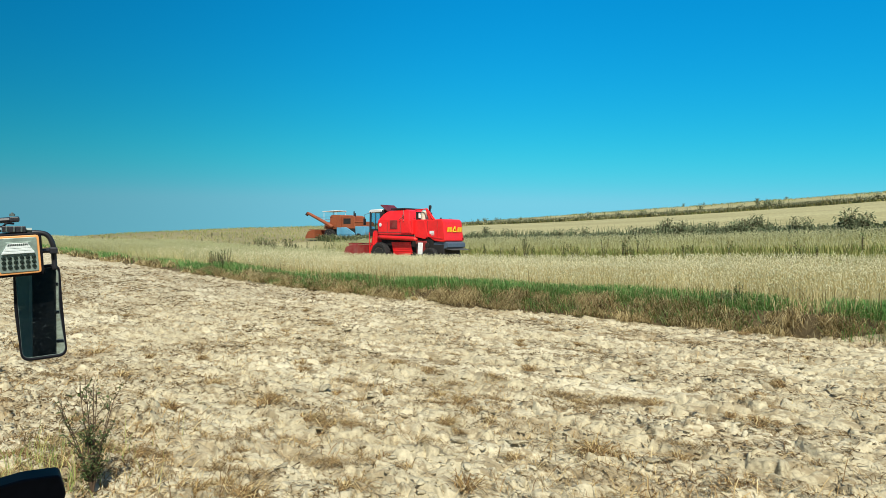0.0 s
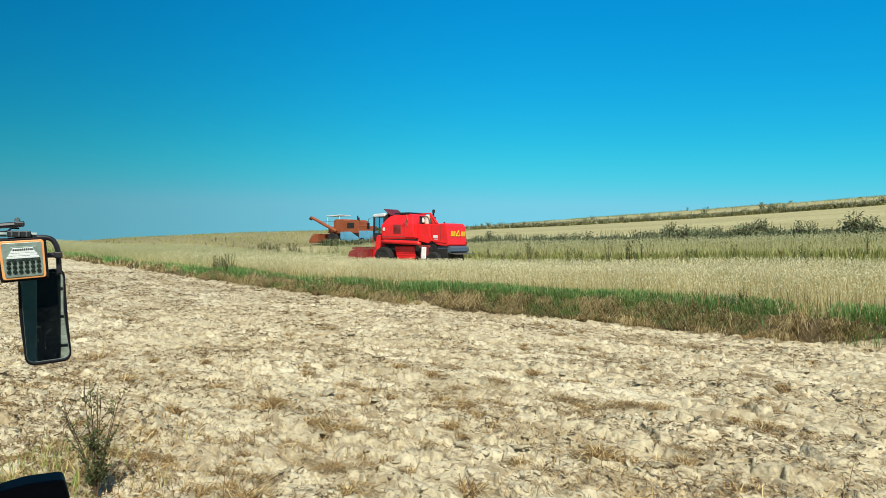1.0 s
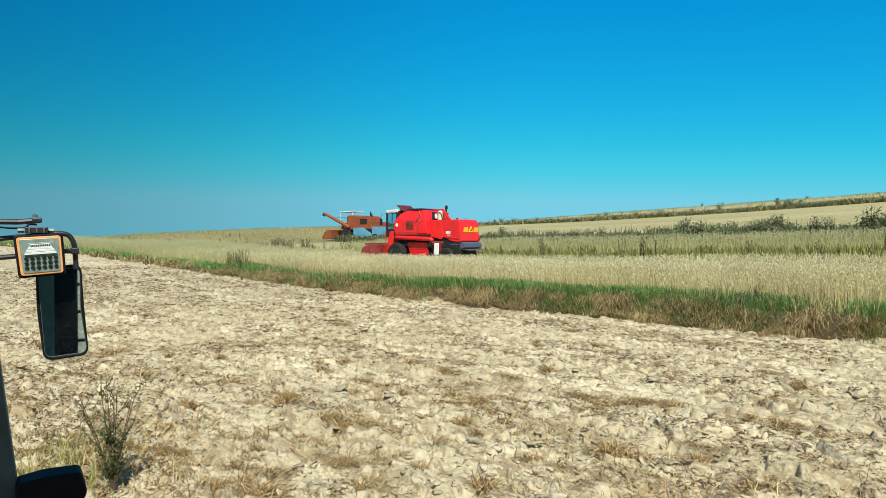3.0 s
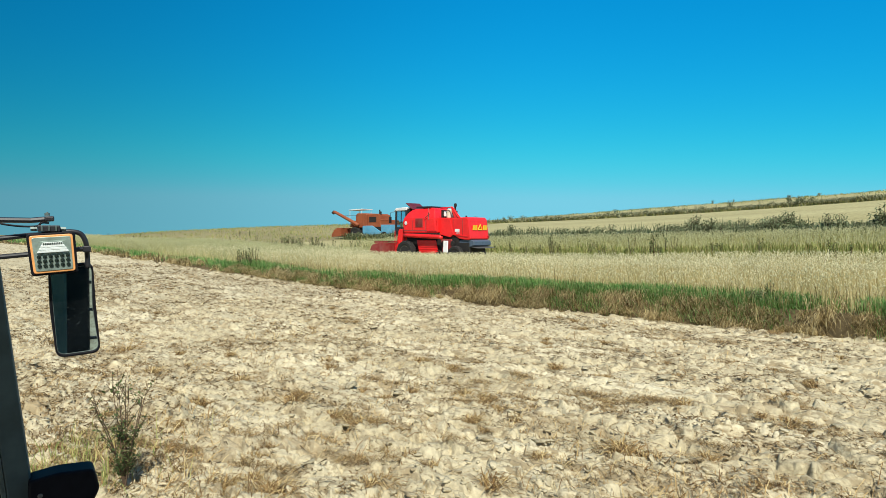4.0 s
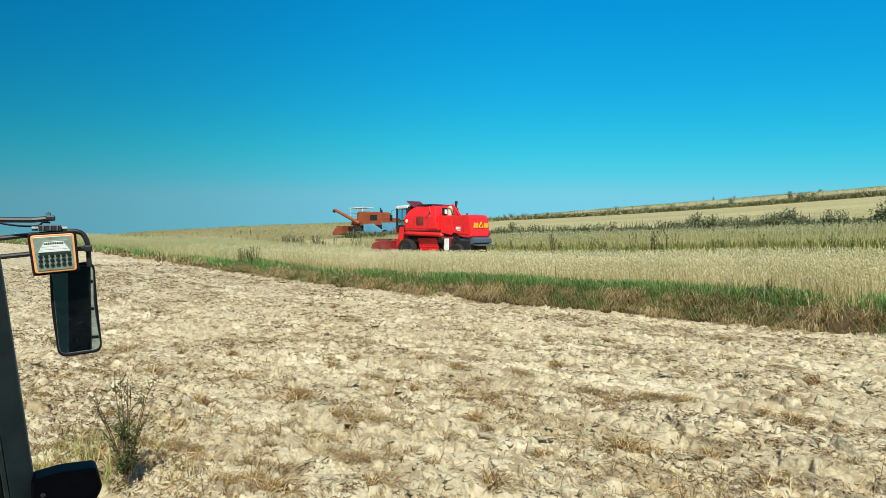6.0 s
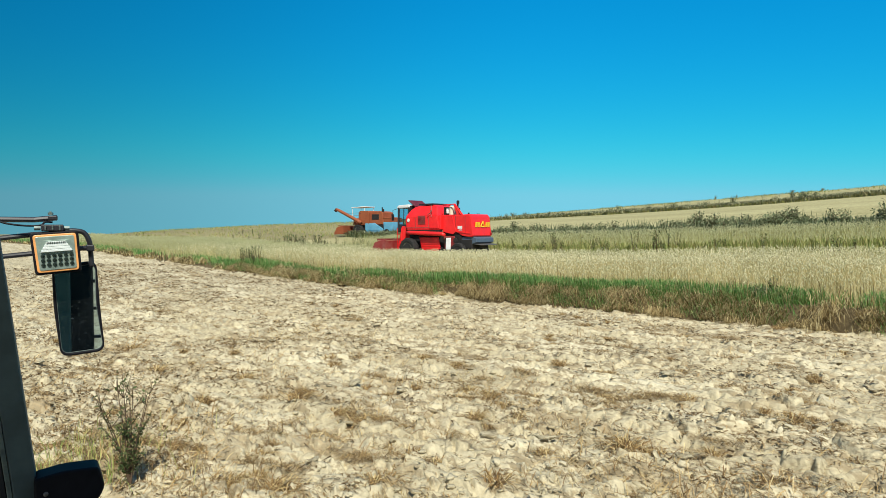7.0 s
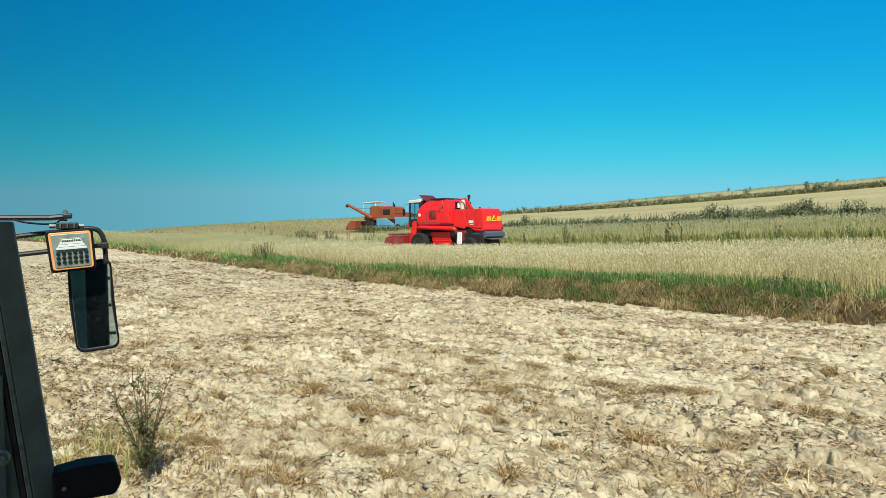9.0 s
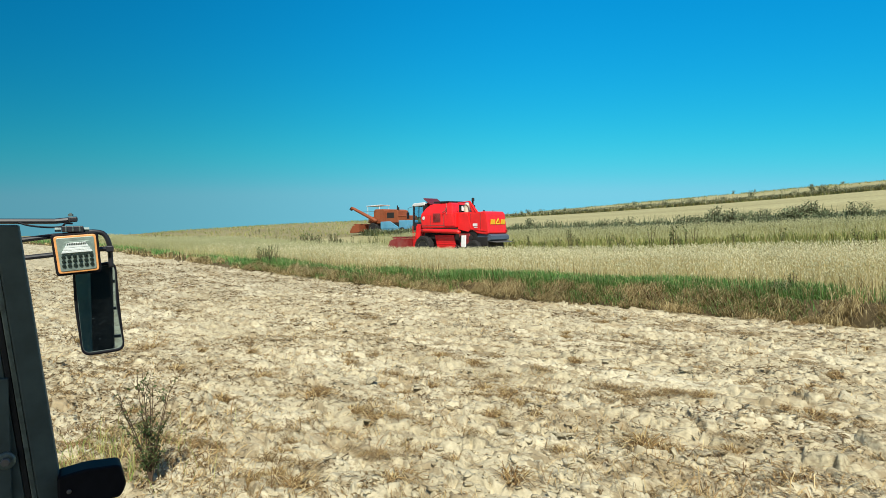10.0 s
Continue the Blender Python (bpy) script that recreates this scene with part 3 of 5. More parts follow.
grass("bank_grass_dry", DRY, [(-4, 34, EDGE - 0.12, EDGE + 0.6, 150, 0.32, 0.013, 0.36, 0.6, 46, 0.42), (-4, 34, EDGE + 0.3, EDGE + 1.9, 48, 0.72, 0.011, 0.28, 0.15, 47, 0.36), (-4, 34, EDGE + 0.4, EDGE + 1.2, 150, 0.45, 0.013, 0.4, 0.5, 58, 0.54),
                              (34, 112, EDGE - 0.1, EDGE + 0.8, 60, 0.4, 0.03, 0.25, 0.4, 46, 0.4)],
      "matted dry brown grass hanging down the bank")
grass("strip_grass", TALL, [(-9, 34, 32.6, 36.6, 80, 0.9, 0.028, 0.5, 0.3, 48, 0.22), (34, 62, 31.5, 35, 25, 0.6, 0.035, 0.15, 0.05, 48, 0.42),
                            (-9, 60, 45.5, 50.5, 22, 0.7, 0.04, 0.25, 0.15, 49, 0.3), (-5, 90, 75, 80, 22, 0.4, 0.06, 0.45, 0.3, 50, 0.25),
                            (62, 118, 40, 78, 4, 0.32, 0.05, 0.2, 0.1, 56, 0.32), (64, 130, 25, 40, 6, 0.3, 0.05, 0.25, 0.2, 61, 0.45),
                            (-5, 95, 90, 98, 8, 0.25, 0.06, 0.3, 0.2, 51, 0.4)],
      "tall rough yellow-green grass between the field strips")
grass("strip_undergrowth", BUSH, [(-9, 62, 45.8, 50.2, 70, 1.0, 0.10, 0.7, 0.45, 52, 0.33), (-9, 62, 46.4, 49.6, 16, 1.3, 0.05, 0.35, 0.15, 59, 0.49), (-9, 34, 32.8, 35.5, 14, 0.45, 0.04, 0.3, 0.3, 54, 0.56)],
      "grey-green weeds thick along the field margins", "weeds")
grass("hilltop_undergrowth", HAZED_WEED, [(-5, 95, 75.3, 79.7, 40, 0.68, 0.13, 0.8, 0.5, 53, 0.36), (-5, 95, 75.8, 79.2, 6, 0.9, 0.07, 0.3, 0.1, 60, 0.49)],
      "pale half-dry weeds along the highest field margin", "weeds")


def tussocks():
    """Clumps of dead grass that hang over the bank's edge."""
    rng = np.random.default_rng(21)
    out = []
    for u0, u1, n, k in ((-4, 34, 230, 120), (34, 70, 80, 30)):
        for c in range(n):
            cu, cv = rng.uniform(u0, u1), EDGE + rng.uniform(-0.08, 0.42)
            cv += 0.5 * (float(fbm(np.array([cu * 0.35]), np.array([3.1]), 5, 3)[0]) - 0.5)
            size = 0.5 + 1.1 * rng.random() ** 1.6
            u, v = rng.normal(cu, 0.13 * size, k), rng.normal(cv, 0.08 * size, k)
            x, y = to_xy(u, v)
            a = rng.normal(-0.75 * math.pi, 0.7, k)
            r = size * rng.uniform(0.15, 0.5, k)
            z = with_z(x, y)
            out.append(blades(z, size * rng.uniform(0.14, 0.37, k), np.full(k, 0.012 if u0 < 0 else 0.03), np.stack([np.cos(a) * r, np.sin(a) * r], 1), rng.uniform(0.3, 1.3), rng))
    stuff_mesh("hanging_grass", *add_up(out), DRY, "golden brown dead grass hanging in clumps over the bank", "grass")


tussocks()


def ground_z(x, y):
    return float(land(np.array([x]), np.array([y]))[0])


def leaf_quads(bm, centres, size, rng):
    for c in centres:
        q = Euler((rng.uniform(-0.9, 0.9), rng.uniform(-0.9, 0.9), rng.uniform(0, 6.3))).to_matrix()
        s = size * rng.uniform(0.6, 1.4)
        vs = [bm.verts.new(Vector(c) + q @ Vector(p)) for p in ((-s, 0, 0), (0, -s * 0.42, s * 0.1), (s, 0, -s * 0.15), (0, s * 0.42, s * 0.1))]
        bm.faces.new(vs)


def make_bush(seed, tall, wide, leaves):
    rng = random.Random(seed)
    root = thing("bush", pose(0, -30, -50), "dark green wild bush on the field margin", "bush", "bushes on the margins")
    stems, tips = [], []
    for k in range(9):
        a, r = rng.uniform(0, 6.3), rng.uniform(0.1, 0.5) * wide
        t = Vector((math.cos(a) * r, math.sin(a) * r, tall * rng.uniform(0.65, 1.0)))
        tips.append(t)
        stems.append(sweep([(0.1 * math.cos(a), 0.1 * math.sin(a), -0.1), t * 0.5 + Vector((0, 0, 0.1)), t], [0.02, 0.014, 0.005], 4))
    part("branchwork", join(*stems), STEM, root)
    bm = bmesh.new()
    cs = []
    for k in range(leaves):
        t = rng.choice(tips)
        f = rng.uniform(0.2, 1.0)
        cs.append(t * f + Vector((rng.gauss(0, 0.16) * wide, rng.gauss(0, 0.16) * wide, rng.gauss(0, 0.06))))
    leaf_quads(bm, [(c.x, c.y, max(0.03, c.z)) for c in cs], 0.09, rng)
    part("foliage", bm, BUSH, root)
    return root


def make_dock(seed, tall):
    rng = random.Random(seed)
    root = thing("dock_plant", pose(0, -30, -50), "dark brown-green dock weed gone to seed", "weed", "dock weeds in the fields")
    bm = bmesh.new()
    stems = []
    for k in range(rng.randint(3, 5)):
        a, r = rng.uniform(0, 6.3), rng.uniform(0.02, 0.22)
        t = Vector((math.cos(a) * r, math.sin(a) * r, tall * rng.uniform(0.7, 1.0)))
        stems.append(sweep([(0, 0, -0.05), t * 0.5, t], [0.014, 0.012, 0.006], 4))
        leaf_quads(bm, [t * f + Vector((rng.gauss(0, 0.03), rng.gauss(0, 0.03), 0)) for f in np.linspace(0.35, 1.0, 16)], 0.06, rng)
    part("stalk", join(*stems), STEM, root)
    part("seed_spike", bm, WEED, root)
    return root


def spread(protos, places):
    """The first places take the made plants themselves, the others copies."""
    for i, (x, y, s, turn) in enumerate(places):
        m = pose(x, y, ground_z(x, y) - 0.02, 0, 0, turn)
        ob = protos[i % len(protos)]
        if i < len(protos):
            ob.matrix_basis = m
            ob.scale = (s, s, s)
        else:
            c = copy_thing(ob, m)
            c.scale = (s, s, s)


def strip_places(specs, seed):
    rng, out = random.Random(seed), []
    for u0, u1, v0, v1, n, s0, s1 in specs:
        for k in range(n):
            u, v = rng.uniform(u0, u1), rng.uniform(v0, v1)
            x, y = to_xy(u, v)
            out.append((x, y, rng.uniform(s0, s1), rng.uniform(0, 360)))
    return out


spread([make_bush(1, 1.3, 1.0, 260), make_bush(2, 1.15, 1.3, 300), make_bush(3, 1.5, 0.9, 260)],
       strip_places([(12, 24, 46.5, 49.5, 26, 0.8, 1.25), (24, 62, 46, 50, 46, 0.6, 1.05), (2, 12, 46.5, 49, 24, 0.5, 0.9), (12, 40, 46.3, 49.5, 34, 0.5, 0.9), (8.6, 10.2, 47, 49, 5, 1.1, 1.4), (15, 16.8, 47, 48.5, 5, 1.1, 1.3),
                     (22, 75, 76, 79.5, 22, 0.5, 0.9), (12, 24, 76, 79, 5, 0.6, 1.0), (20, 45, 95, 97, 4, 0.25, 0.45), (6.1, 6.8, EDGE + 0.8, EDGE + 1.2, 2, 0.35, 0.45)], 3))
spread([make_dock(1, 1.05), make_dock(2, 0.9), make_dock(3, 1.2)],
       strip_places([(46, 52.5, 30.8, 33.2, 46, 0.8, 1.15), (40, 46, 31, 33, 16, 0.7, 1.0), (32.2, 34.4, EDGE + 0.4, EDGE + 1.3, 16, 0.65, 0.95), (6.2, 6.7, EDGE + 1.0, EDGE + 1.4, 2, 0.6, 0.7), (6, 34, 32.5, 34.5, 44, 0.55, 1.05), (16, 20, 32.5, 33.5, 5, 1.0, 1.3),
                     (22, 34, 35, 37, 14, 0.6, 1.0), (30, 46, 45.5, 47, 20, 0.8, 1.1), (60, 82, 28, 44, 10, 0.6, 0.9), (92, 112, 22, 40, 14, 0.4, 0.7)], 4))

# ---- combine harvesters; local x runs forward, y to their left, z up ----
def wheel(root, x, y, r, w, rim_mat, lugs=20):
    side = 1 if y > 0 else -1
    h = w / 2
    axle = thing("wheel", pose(x, y, r), "", "")
    axle.parent = root
    tyre = turned([(r * 0.55, -h * 0.8), (r * 0.72, -h), (r * 0.92, -h), (r * 0.97, -h * 0.75), (r * 0.97, h * 0.75), (r * 0.92, h), (r * 0.72, h), (r * 0.55, h * 0.8)])
    bits = [tyre]
    for k in range(lugs):
        s = 1 if k % 2 else -1
        b = slab(-0.035, 0.035, -h * 0.5, h * 0.5, r * 0.94, r * 1.0, 0)
        bits.append(moved(b, pose(0, 0, 0, 0, 360 * k / lugs, 0) @ pose(0, s * h * 0.48, 0, 0, 0, s * 28)))
    part("tyre", join(*bits), RUBBER, axle)
    part("rim", turned([(r * 0.1, side * h * 0.15), (r * 0.3, side * h * 0.2), (r * 0.42, side * h * 0.5), (r * 0.56, side * h * 0.82), (r * 0.57, -side * h * 0.7), (r * 0.1, -side * h * 0.5)], 24), rim_mat, axle)
    part("hub", turned([(r * 0.14, side * h * 0.1), (r * 0.14, side * h * 0.45), (r * 0.05, side * h * 0.5)], 12), STEEL, axle)


def reel(root, x, z, half, radius, mat):
    """Header reel: end spiders and slats with tines."""
    for y in (-half, 0.0, half):
        arms = [sweep([(x, y, z), (x + radius * math.cos(a), y, z + radius * math.sin(a))], 0.018, 5) for a in [k * math.pi / 3 + 0.3 for k in range(6)]]
        part("reel_spider", join(*arms), mat, root)
    for k in range(6):
        a = k * math.pi / 3 + 0.3
        px, pz = x + radius * math.cos(a), z + radius * math.sin(a)
        bits = [slab(px - 0.05, px + 0.05, -half, half, pz - 0.05, pz + 0.05, 0)]
        bits += [sweep([(px, y, pz), (px - 0.05, y, pz - 0.22)], 0.007, 3) for y in np.arange(-half + 0.1, half, 0.18)]
        part("reel_slat", join(*bits), mat, root)
    part("reel_shaft", sweep([(x, -half - 0.05, z), (x, half + 0.05, z)], 0.05, 10), STEEL, root)


def header(root, mat, half, x_back, reach, low):
    """Cutting table: back wall, floor, end dividers, feed screw and reel."""
    part("header_back", prism([(x_back, low), (x_back + 0.12, low), (x_back + 0.12, low + 0.85), (x_back, low + 0.85)], -half, half, 0.02), mat, root)
    part("header_floor", prism([(x_back, low), (x_back + reach, low - 0.08), (x_back + reach, low - 0.03), (x_back, low + 0.06)], -half, half, 0.01), STEEL, root)
    for s in (-1, 1):
        prof = [(x_back - 0.05, low - 0.02), (x_back + reach + 0.4, low - 0.1), (x_back + reach + 0.4, low + 0.15), (x_back + reach * 0.95, low + 0.75), (x_back - 0.05, low + 0.9)]
        part("header_end_panel", prism(prof, s * half - 0.04, s * half + 0.04, 0.015), mat, root)
        part("reel_arm", sweep([(x_back, s * (half - 0.1), low + 0.9), (x_back + reach * 0.75, s * (half - 0.1), low + 0.78)], 0.04, 8), mat, root)
    part("feed_screw", turned([(0.17, -half + 0.1), (0.17, half - 0.1)], 14), STEEL, root).location = (x_back + 0.42, 0, low + 0.36)
    reel(root, x_back + reach * 0.8, low + 0.5, half - 0.14, 0.42, mat)


def build_red_combine():
    x0, y0 = -1.5, 43.5
    root = thing("combine_harvester", pose(x0, y0, ground_z(x0, y0) - 0.02, 0, 0, 141), "bright red combine harvester with open grain tank lid cutting wheat", "combine harvester")
    root.scale = (0.96, 1.03, 1.05)
    # grain tank: sides that lean in towards the top
    part("grain_tank", prism([(0.32, 1.85), (0.42, 2.45), (0.36, 2.72), (-2.36, 2.72), (-2.6, 1.85)], -1.2, 1.2, 0.05), RED, root)
    top = prism([(0.36, 2.70), (0.12, 3.08), (-0.1, 3.24), (-0.4, 3.30), (-1.75, 3.36), (-2.0, 3.28), (-2.36, 2.70)], -1.2, 1.2, 0.04)
    for v in top.verts:
        v.co.y *= 1 - 0.36 * max(0, v.co.z - 2.72) / 0.64
    part("tank_top", top, RED, root, "tank top with sides sloping inwards")
    part("tank_end_panel", prism([(-1.74, 1.96), (-1.70, 2.70), (-2.32, 2.70), (-2.54, 1.96)], 1.2, 1.26, 0.02), RED, root)
    part("panel_strap", sweep([(-1.62, 1.0, 3.02), (-1.92, 1.27, 2.62)], 0.035, 6), RED_DARK, root)
    part("tank_vent_panel", slab(-1.35, -0.72, 1.2, 1.225, 2.2, 2.72, 0.01), RED_DARK, root)
    for k in range(7):
        z = 2.24 + k * 0.066
        part("vent_slat", slab(-1.33, -0.74, 1.222, 1.24, z, z + 0.035, 0.004), RED_DARK, root)
    part("round_badge", moved(turned([(0.11, 0), (0.11, 0.02), (0.09, 0.025)], 18), pose(0.12, 1.21, 2.45)), WHITE, root)
    lid = slab(-0.75, 0, -0.6, 0.7, -0.03, 0.03, 0.015)
    part("tank_lid", moved(lid, pose(0.1, 0, 3.36, 0, -32, 0) @ pose(0.62, 0, 0.0)), MAROON, root, "dark red grain tank lid, tipped open")
    part("tank_lid_flat", slab(-1.7, -0.45, -0.85, 0.85, 3.36, 3.45, 0.02), BLACK, root)
    for x in (-1.62, -0.5):
        part("panel_seam", slab(x, x + 0.03, 1.2, 1.212, 1.95, 2.6, 0), RED_DARK, root)
    part("panel_seam", slab(-2.5, 0.3, 1.2, 1.214, 1.98, 2.02, 0), RED_DARK, root)
    for x in (-3.7, -4.45):
        part("panel_seam", slab(x, x + 0.025, 1.0, 1.012, 1.65, 2.66, 0), RED_DARK, root)
    part("tank_ladder_rail", sweep([(-1.75, 1.1, 3.3), (-1.95, 1.25, 2.95), (-1.6, 1.28, 2.75)], 0.03, 6), RED_DARK, root)
    part("tank_rib", slab(-2.66, -2.52, -1.23, 1.23, 1.9, 2.75, 0.02), RED, root)
    # cab
    cab = thing("cab", pose(0, 0, 0), "", "")
    cab.parent = root
    part("cab_roof", prism([(0.40, 3.24), (1.50, 3.20), (1.55, 3.28), (1.4, 3.40), (0.5, 3.44), (0.38, 3.38)], -0.85, 0.85, 0.04), WHITE, cab, "white cab roof")
    for x, y in ((0.48, 0.8), (1.4, 0.8), (0.48, -0.8), (1.4, -0.8)):
        part("cab_post", sweep([(x + 0.04, y, 1.9), (x, y, 3.26)], 0.07, 8), BLACK, cab)
    part("cab_side_glass", slab(0.54, 1.38, 0.79, 0.805, 2.0, 3.24, 0), CAB_GLASS, cab)
    part("cab_front_glass", slab(1.4, 1.415, -0.76, 0.76, 2.0, 3.22, 0), CAB_GLASS, cab)
    part("cab_far_glass", slab(0.54, 1.38, -0.805, -0.79, 2.0, 3.24, 0), CAB_GLASS, cab)
    part("door_bar", sweep([(0.95, 0.815, 2.2), (0.92, 0.815, 3.24)], 0.03, 6), BLACK, cab)
    part("cab_back_wall", slab(0.36, 0.42, -0.8, 0.8, 1.85, 3.36, 0.01), SOOT, cab)
    part("cab_floor", slab(0.4, 1.5, -0.85, 0.85, 1.75, 2.0, 0.03), SOOT, cab)
    part("cab_seat", join(slab(0.55, 1.0, -0.28, 0.28, 2.0, 2.45, 0.04), slab(0.5, 0.62, -0.28, 0.28, 2.4, 3.0, 0.04)), SOOT, cab)
    part("cab_side_panel", slab(0.5, 1.42, 0.8, 0.84, 1.8, 2.22, 0.01), BLACK, cab)
    part("steering_column", sweep([(1.32, 0, 2.0), (1.2, 0, 2.75)], 0.04, 6), BLACK, cab)
    part("mirror_stay", sweep([(1.42, 0.85, 3.2), (1.6, 1.15, 3.1), (1.6, 1.15, 2.75)], 0.018, 6), BLACK, cab)
    part("cab_mirror", slab(1.58, 1.63, 1.05, 1.26, 2.45, 2.85, 0.01), BLACK, cab)
    # engine bay behind the tank: open, between a cross wall and a slanting brace
    part("engine_deck", slab(-3.75, -2.6, -0.95, 0.97, 1.85, 2.74, 0.03), RED, root)
    part("engine_block", join(slab(-3.2, -2.75, 0.0, 0.45, 2.74, 2.95, 0.05), slab(-3.15, -2.9, 0.45, 0.75, 2.74, 2.9, 0.04)), STEEL, root)
    part("air_filter", moved(turned([(0.16, -0.25), (0.17, -0.2), (0.17, 0.2), (0.1, 0.28)], 16, "z"), pose(-3.12, 0.7, 2.98)), CREAM, root)
    part("deck_rail", sweep([(-2.62, 0.95, 3.3), (-3.55, 0.95, 3.35), (-4.1, 1.0, 2.75)], 0.035, 8), RED, root)
    for s in (0.95,):
        part("slanting_brace", prism([(-3.45, 3.38), (-3.6, 3.38), (-4.25, 2.72), (-3.75, 2.72)], s - 0.03, s + 0.03, 0.01), RED, root)
    part("radiator_screen", slab(-2.72, -2.62, -0.6, 0.9, 2.74, 3.2, 0.02), SOOT, root)
    part("fuel_filter", moved(turned([(0.09, -0.12), (0.1, 0.0), (0.1, 0.14), (0.05, 0.18)], 12, "z"), pose(-2.86, 0.78, 2.95)), WHITE, root)
    part("exhaust_pipe", sweep([(-3.6, 0.7, 2.7), (-3.6, 0.7, 3.45), (-3.66, 0.7, 3.55)], [0.06, 0.06, 0.065], 10), SOOT, root)
    part("exhaust_cap", moved(turned([(0.09, 0), (0.09, 0.16), (0.07, 0.18)], 12, "z"), pose(-3.62, 0.7, 3.38)), SOOT, root)
    # straw hood with its sloping lower side
    hood = prism([(-3.7, 2.72), (-4.75, 2.76), (-4.9, 2.62), (-5.05, 1.52), (-4.9, 1.44), (-4.2, 1.5), (-3.7, 1.75), (-2.62, 1.85), (-2.62, 2.2)], -0.86, 1.0, 0.05)
    part("straw_hood", hood, RED, root)
    part("hood_side_panel", prism([(-2.66, 2.7), (-3.45, 2.68), (-3.75, 1.78), (-3.5, 1.6), (-2.66, 1.75)], 1.0, 1.05, 0.02), RED, root)
    part("hood_fold", prism([(-2.7, 2.02), (-2.7, 1.96), (-3.62, 1.74), (-4.86, 1.62), (-4.88, 1.68), (-3.62, 1.80)], 1.0, 1.035, 0.008), RED, root)
    part("side_mark", slab(-4.2, -3.85, 1.002, 1.018, 1.92, 2.08, 0), WHITE, root, "white maker's mark")
    part("side_mark_line", slab(-4.2, -3.95, 1.002, 1.018, 1.83, 1.87, 0), WHITE, root)
    rear_tilt = pose(-4.985, 0, 2.0, 0, -8, 0)
    for y0b, y1b in ((0.32, 0.72), (-0.68, -0.28)):
        for a, b in ((y0b, y0b + 0.16), (y0b + 0.22, y1b)):
            part("warning_bar", moved(slab(-0.03, 0.005, a, b, 0.02, 0.30, 0.004), rear_tilt), YELLOW, root, "yellow warning lettering bar")
    tri = bmesh.new()
    for a in range(3):
        p, q = math.pi / 2 + a * 2 * math.pi / 3, math.pi / 2 + (a + 1) * 2 * math.pi / 3
        tri = join(tri, sweep([(-0.01, 0.02 + 0.2 * math.cos(p), 0.14 + 0.2 * math.sin(p)), (-0.01, 0.02 + 0.2 * math.cos(q), 0.14 + 0.2 * math.sin(q))], 0.035, 6))
    part("warning_triangle", moved(tri, rear_tilt), YELLOW, root, "yellow warning triangle")
    part("rear_plate", moved(slab(-0.03, 0.005, -0.06, 0.08, -0.28, -0.16, 0.004), rear_tilt), WHITE, root, "small white plate")
    part("rear_lamp", slab(-5.1, -5.02, -0.84, -0.72, 1.55, 1.7, 0.01), RED_DARK, root)
    part("chopper_hood", prism([(-4.1, 1.45), (-4.95, 1.48), (-5.2, 1.38), (-5.22, 1.15), (-4.9, 1.05), (-4.1, 1.1)], -0.85, 0.9, 0.03), NAVY, root, "blue-grey straw chopper hood")
    part("chopper_plate", prism([(-4.9, 1.05), (-5.5, 0.98), (-5.5, 1.02), (-4.9, 1.1)], -0.8, 0.85, 0.005), STEEL, root)
    part("hood_handle", moved(turned([(0.05, 0), (0.05, 0.09), (0.03, 0.11)], 10, "z"), pose(-4.4, 0.6, 2.74)), BLACK, root)
    # unloading tube, walkway and lower side
    part("unloading_tube", sweep([(0.15, 1.34, 1.72), (-0.2, 1.36, 1.7), (-2.9, 1.36, 1.62), (-3.1, 1.36, 1.55)], [0.10, 0.12, 0.12, 0.10], 16), RED, root, smooth=True)
    # near-black plate that stands in for the shadow below the tank edge
    part("tank_shadow_plate", slab(-2.6, 0.2, 1.0, 1.19, 1.72, 1.86, 0.02), SOOT, root)
    part("side_shield", prism([(-0.75, 1.42), (-2.35, 1.42), (-2.6, 0.62), (-0.98, 0.62)], 1.05, 1.14, 0.03), RED, root)
    for k in range(5):
        z = 0.74 + k * 0.14
        part("shield_rib", slab(-2.4 - (0.2 - k * 0.045), -1.0 + (k * 0.045), 1.14, 1.165, z, z + 0.04, 0.008), RED, root)
    part("chassis", slab(-4.1, 0.3, -0.85, 0.95, 0.85, 1.75, 0.04), SOOT, root)
    part("belt_guard", prism([(-2.75, 1.5), (-3.6, 1.5), (-3.75, 0.95), (-2.85, 0.75)], 0.96, 1.08, 0.04), RED_DARK, root)
    for k, (x, z, r) in enumerate(((-3.05, 1.2, 0.2), (-3.75, 1.25, 0.15), (-2.6, 0.7, 0.16))):
        part("pulley", moved(turned([(r, 0), (r, 0.05), (r * 0.5, 0.06)], 16), pose(x, 1.09, z)), SOOT, root)
    sack = slab(-3.5, -3.12, 1.2, 1.26, 0.72, 1.4, 0.02)
    for v in sack.verts:
        v.co.x += 0.05 * math.sin(v.co.z * 9)
        v.co.y += 0.04 * math.sin(v.co.x * 14)
    part("hanging_sack", sack, CLOTH, root, "white sackcloth hung on the side")
    part("front_post", prism([(0.95, 2.1), (0.5, 2.1), (0.75, 1.2), (1.05, 0.55), (1.3, 0.55), (1.2, 1.2)], 0.85, 1.0, 0.03), RED, root)
    part("feeder_house", prism([(0.3, 1.6), (0.4, 0.95), (1.75, 0.35), (1.85, 0.95), (0.9, 1.75)], -0.55, 0.55, 0.04), RED, root)
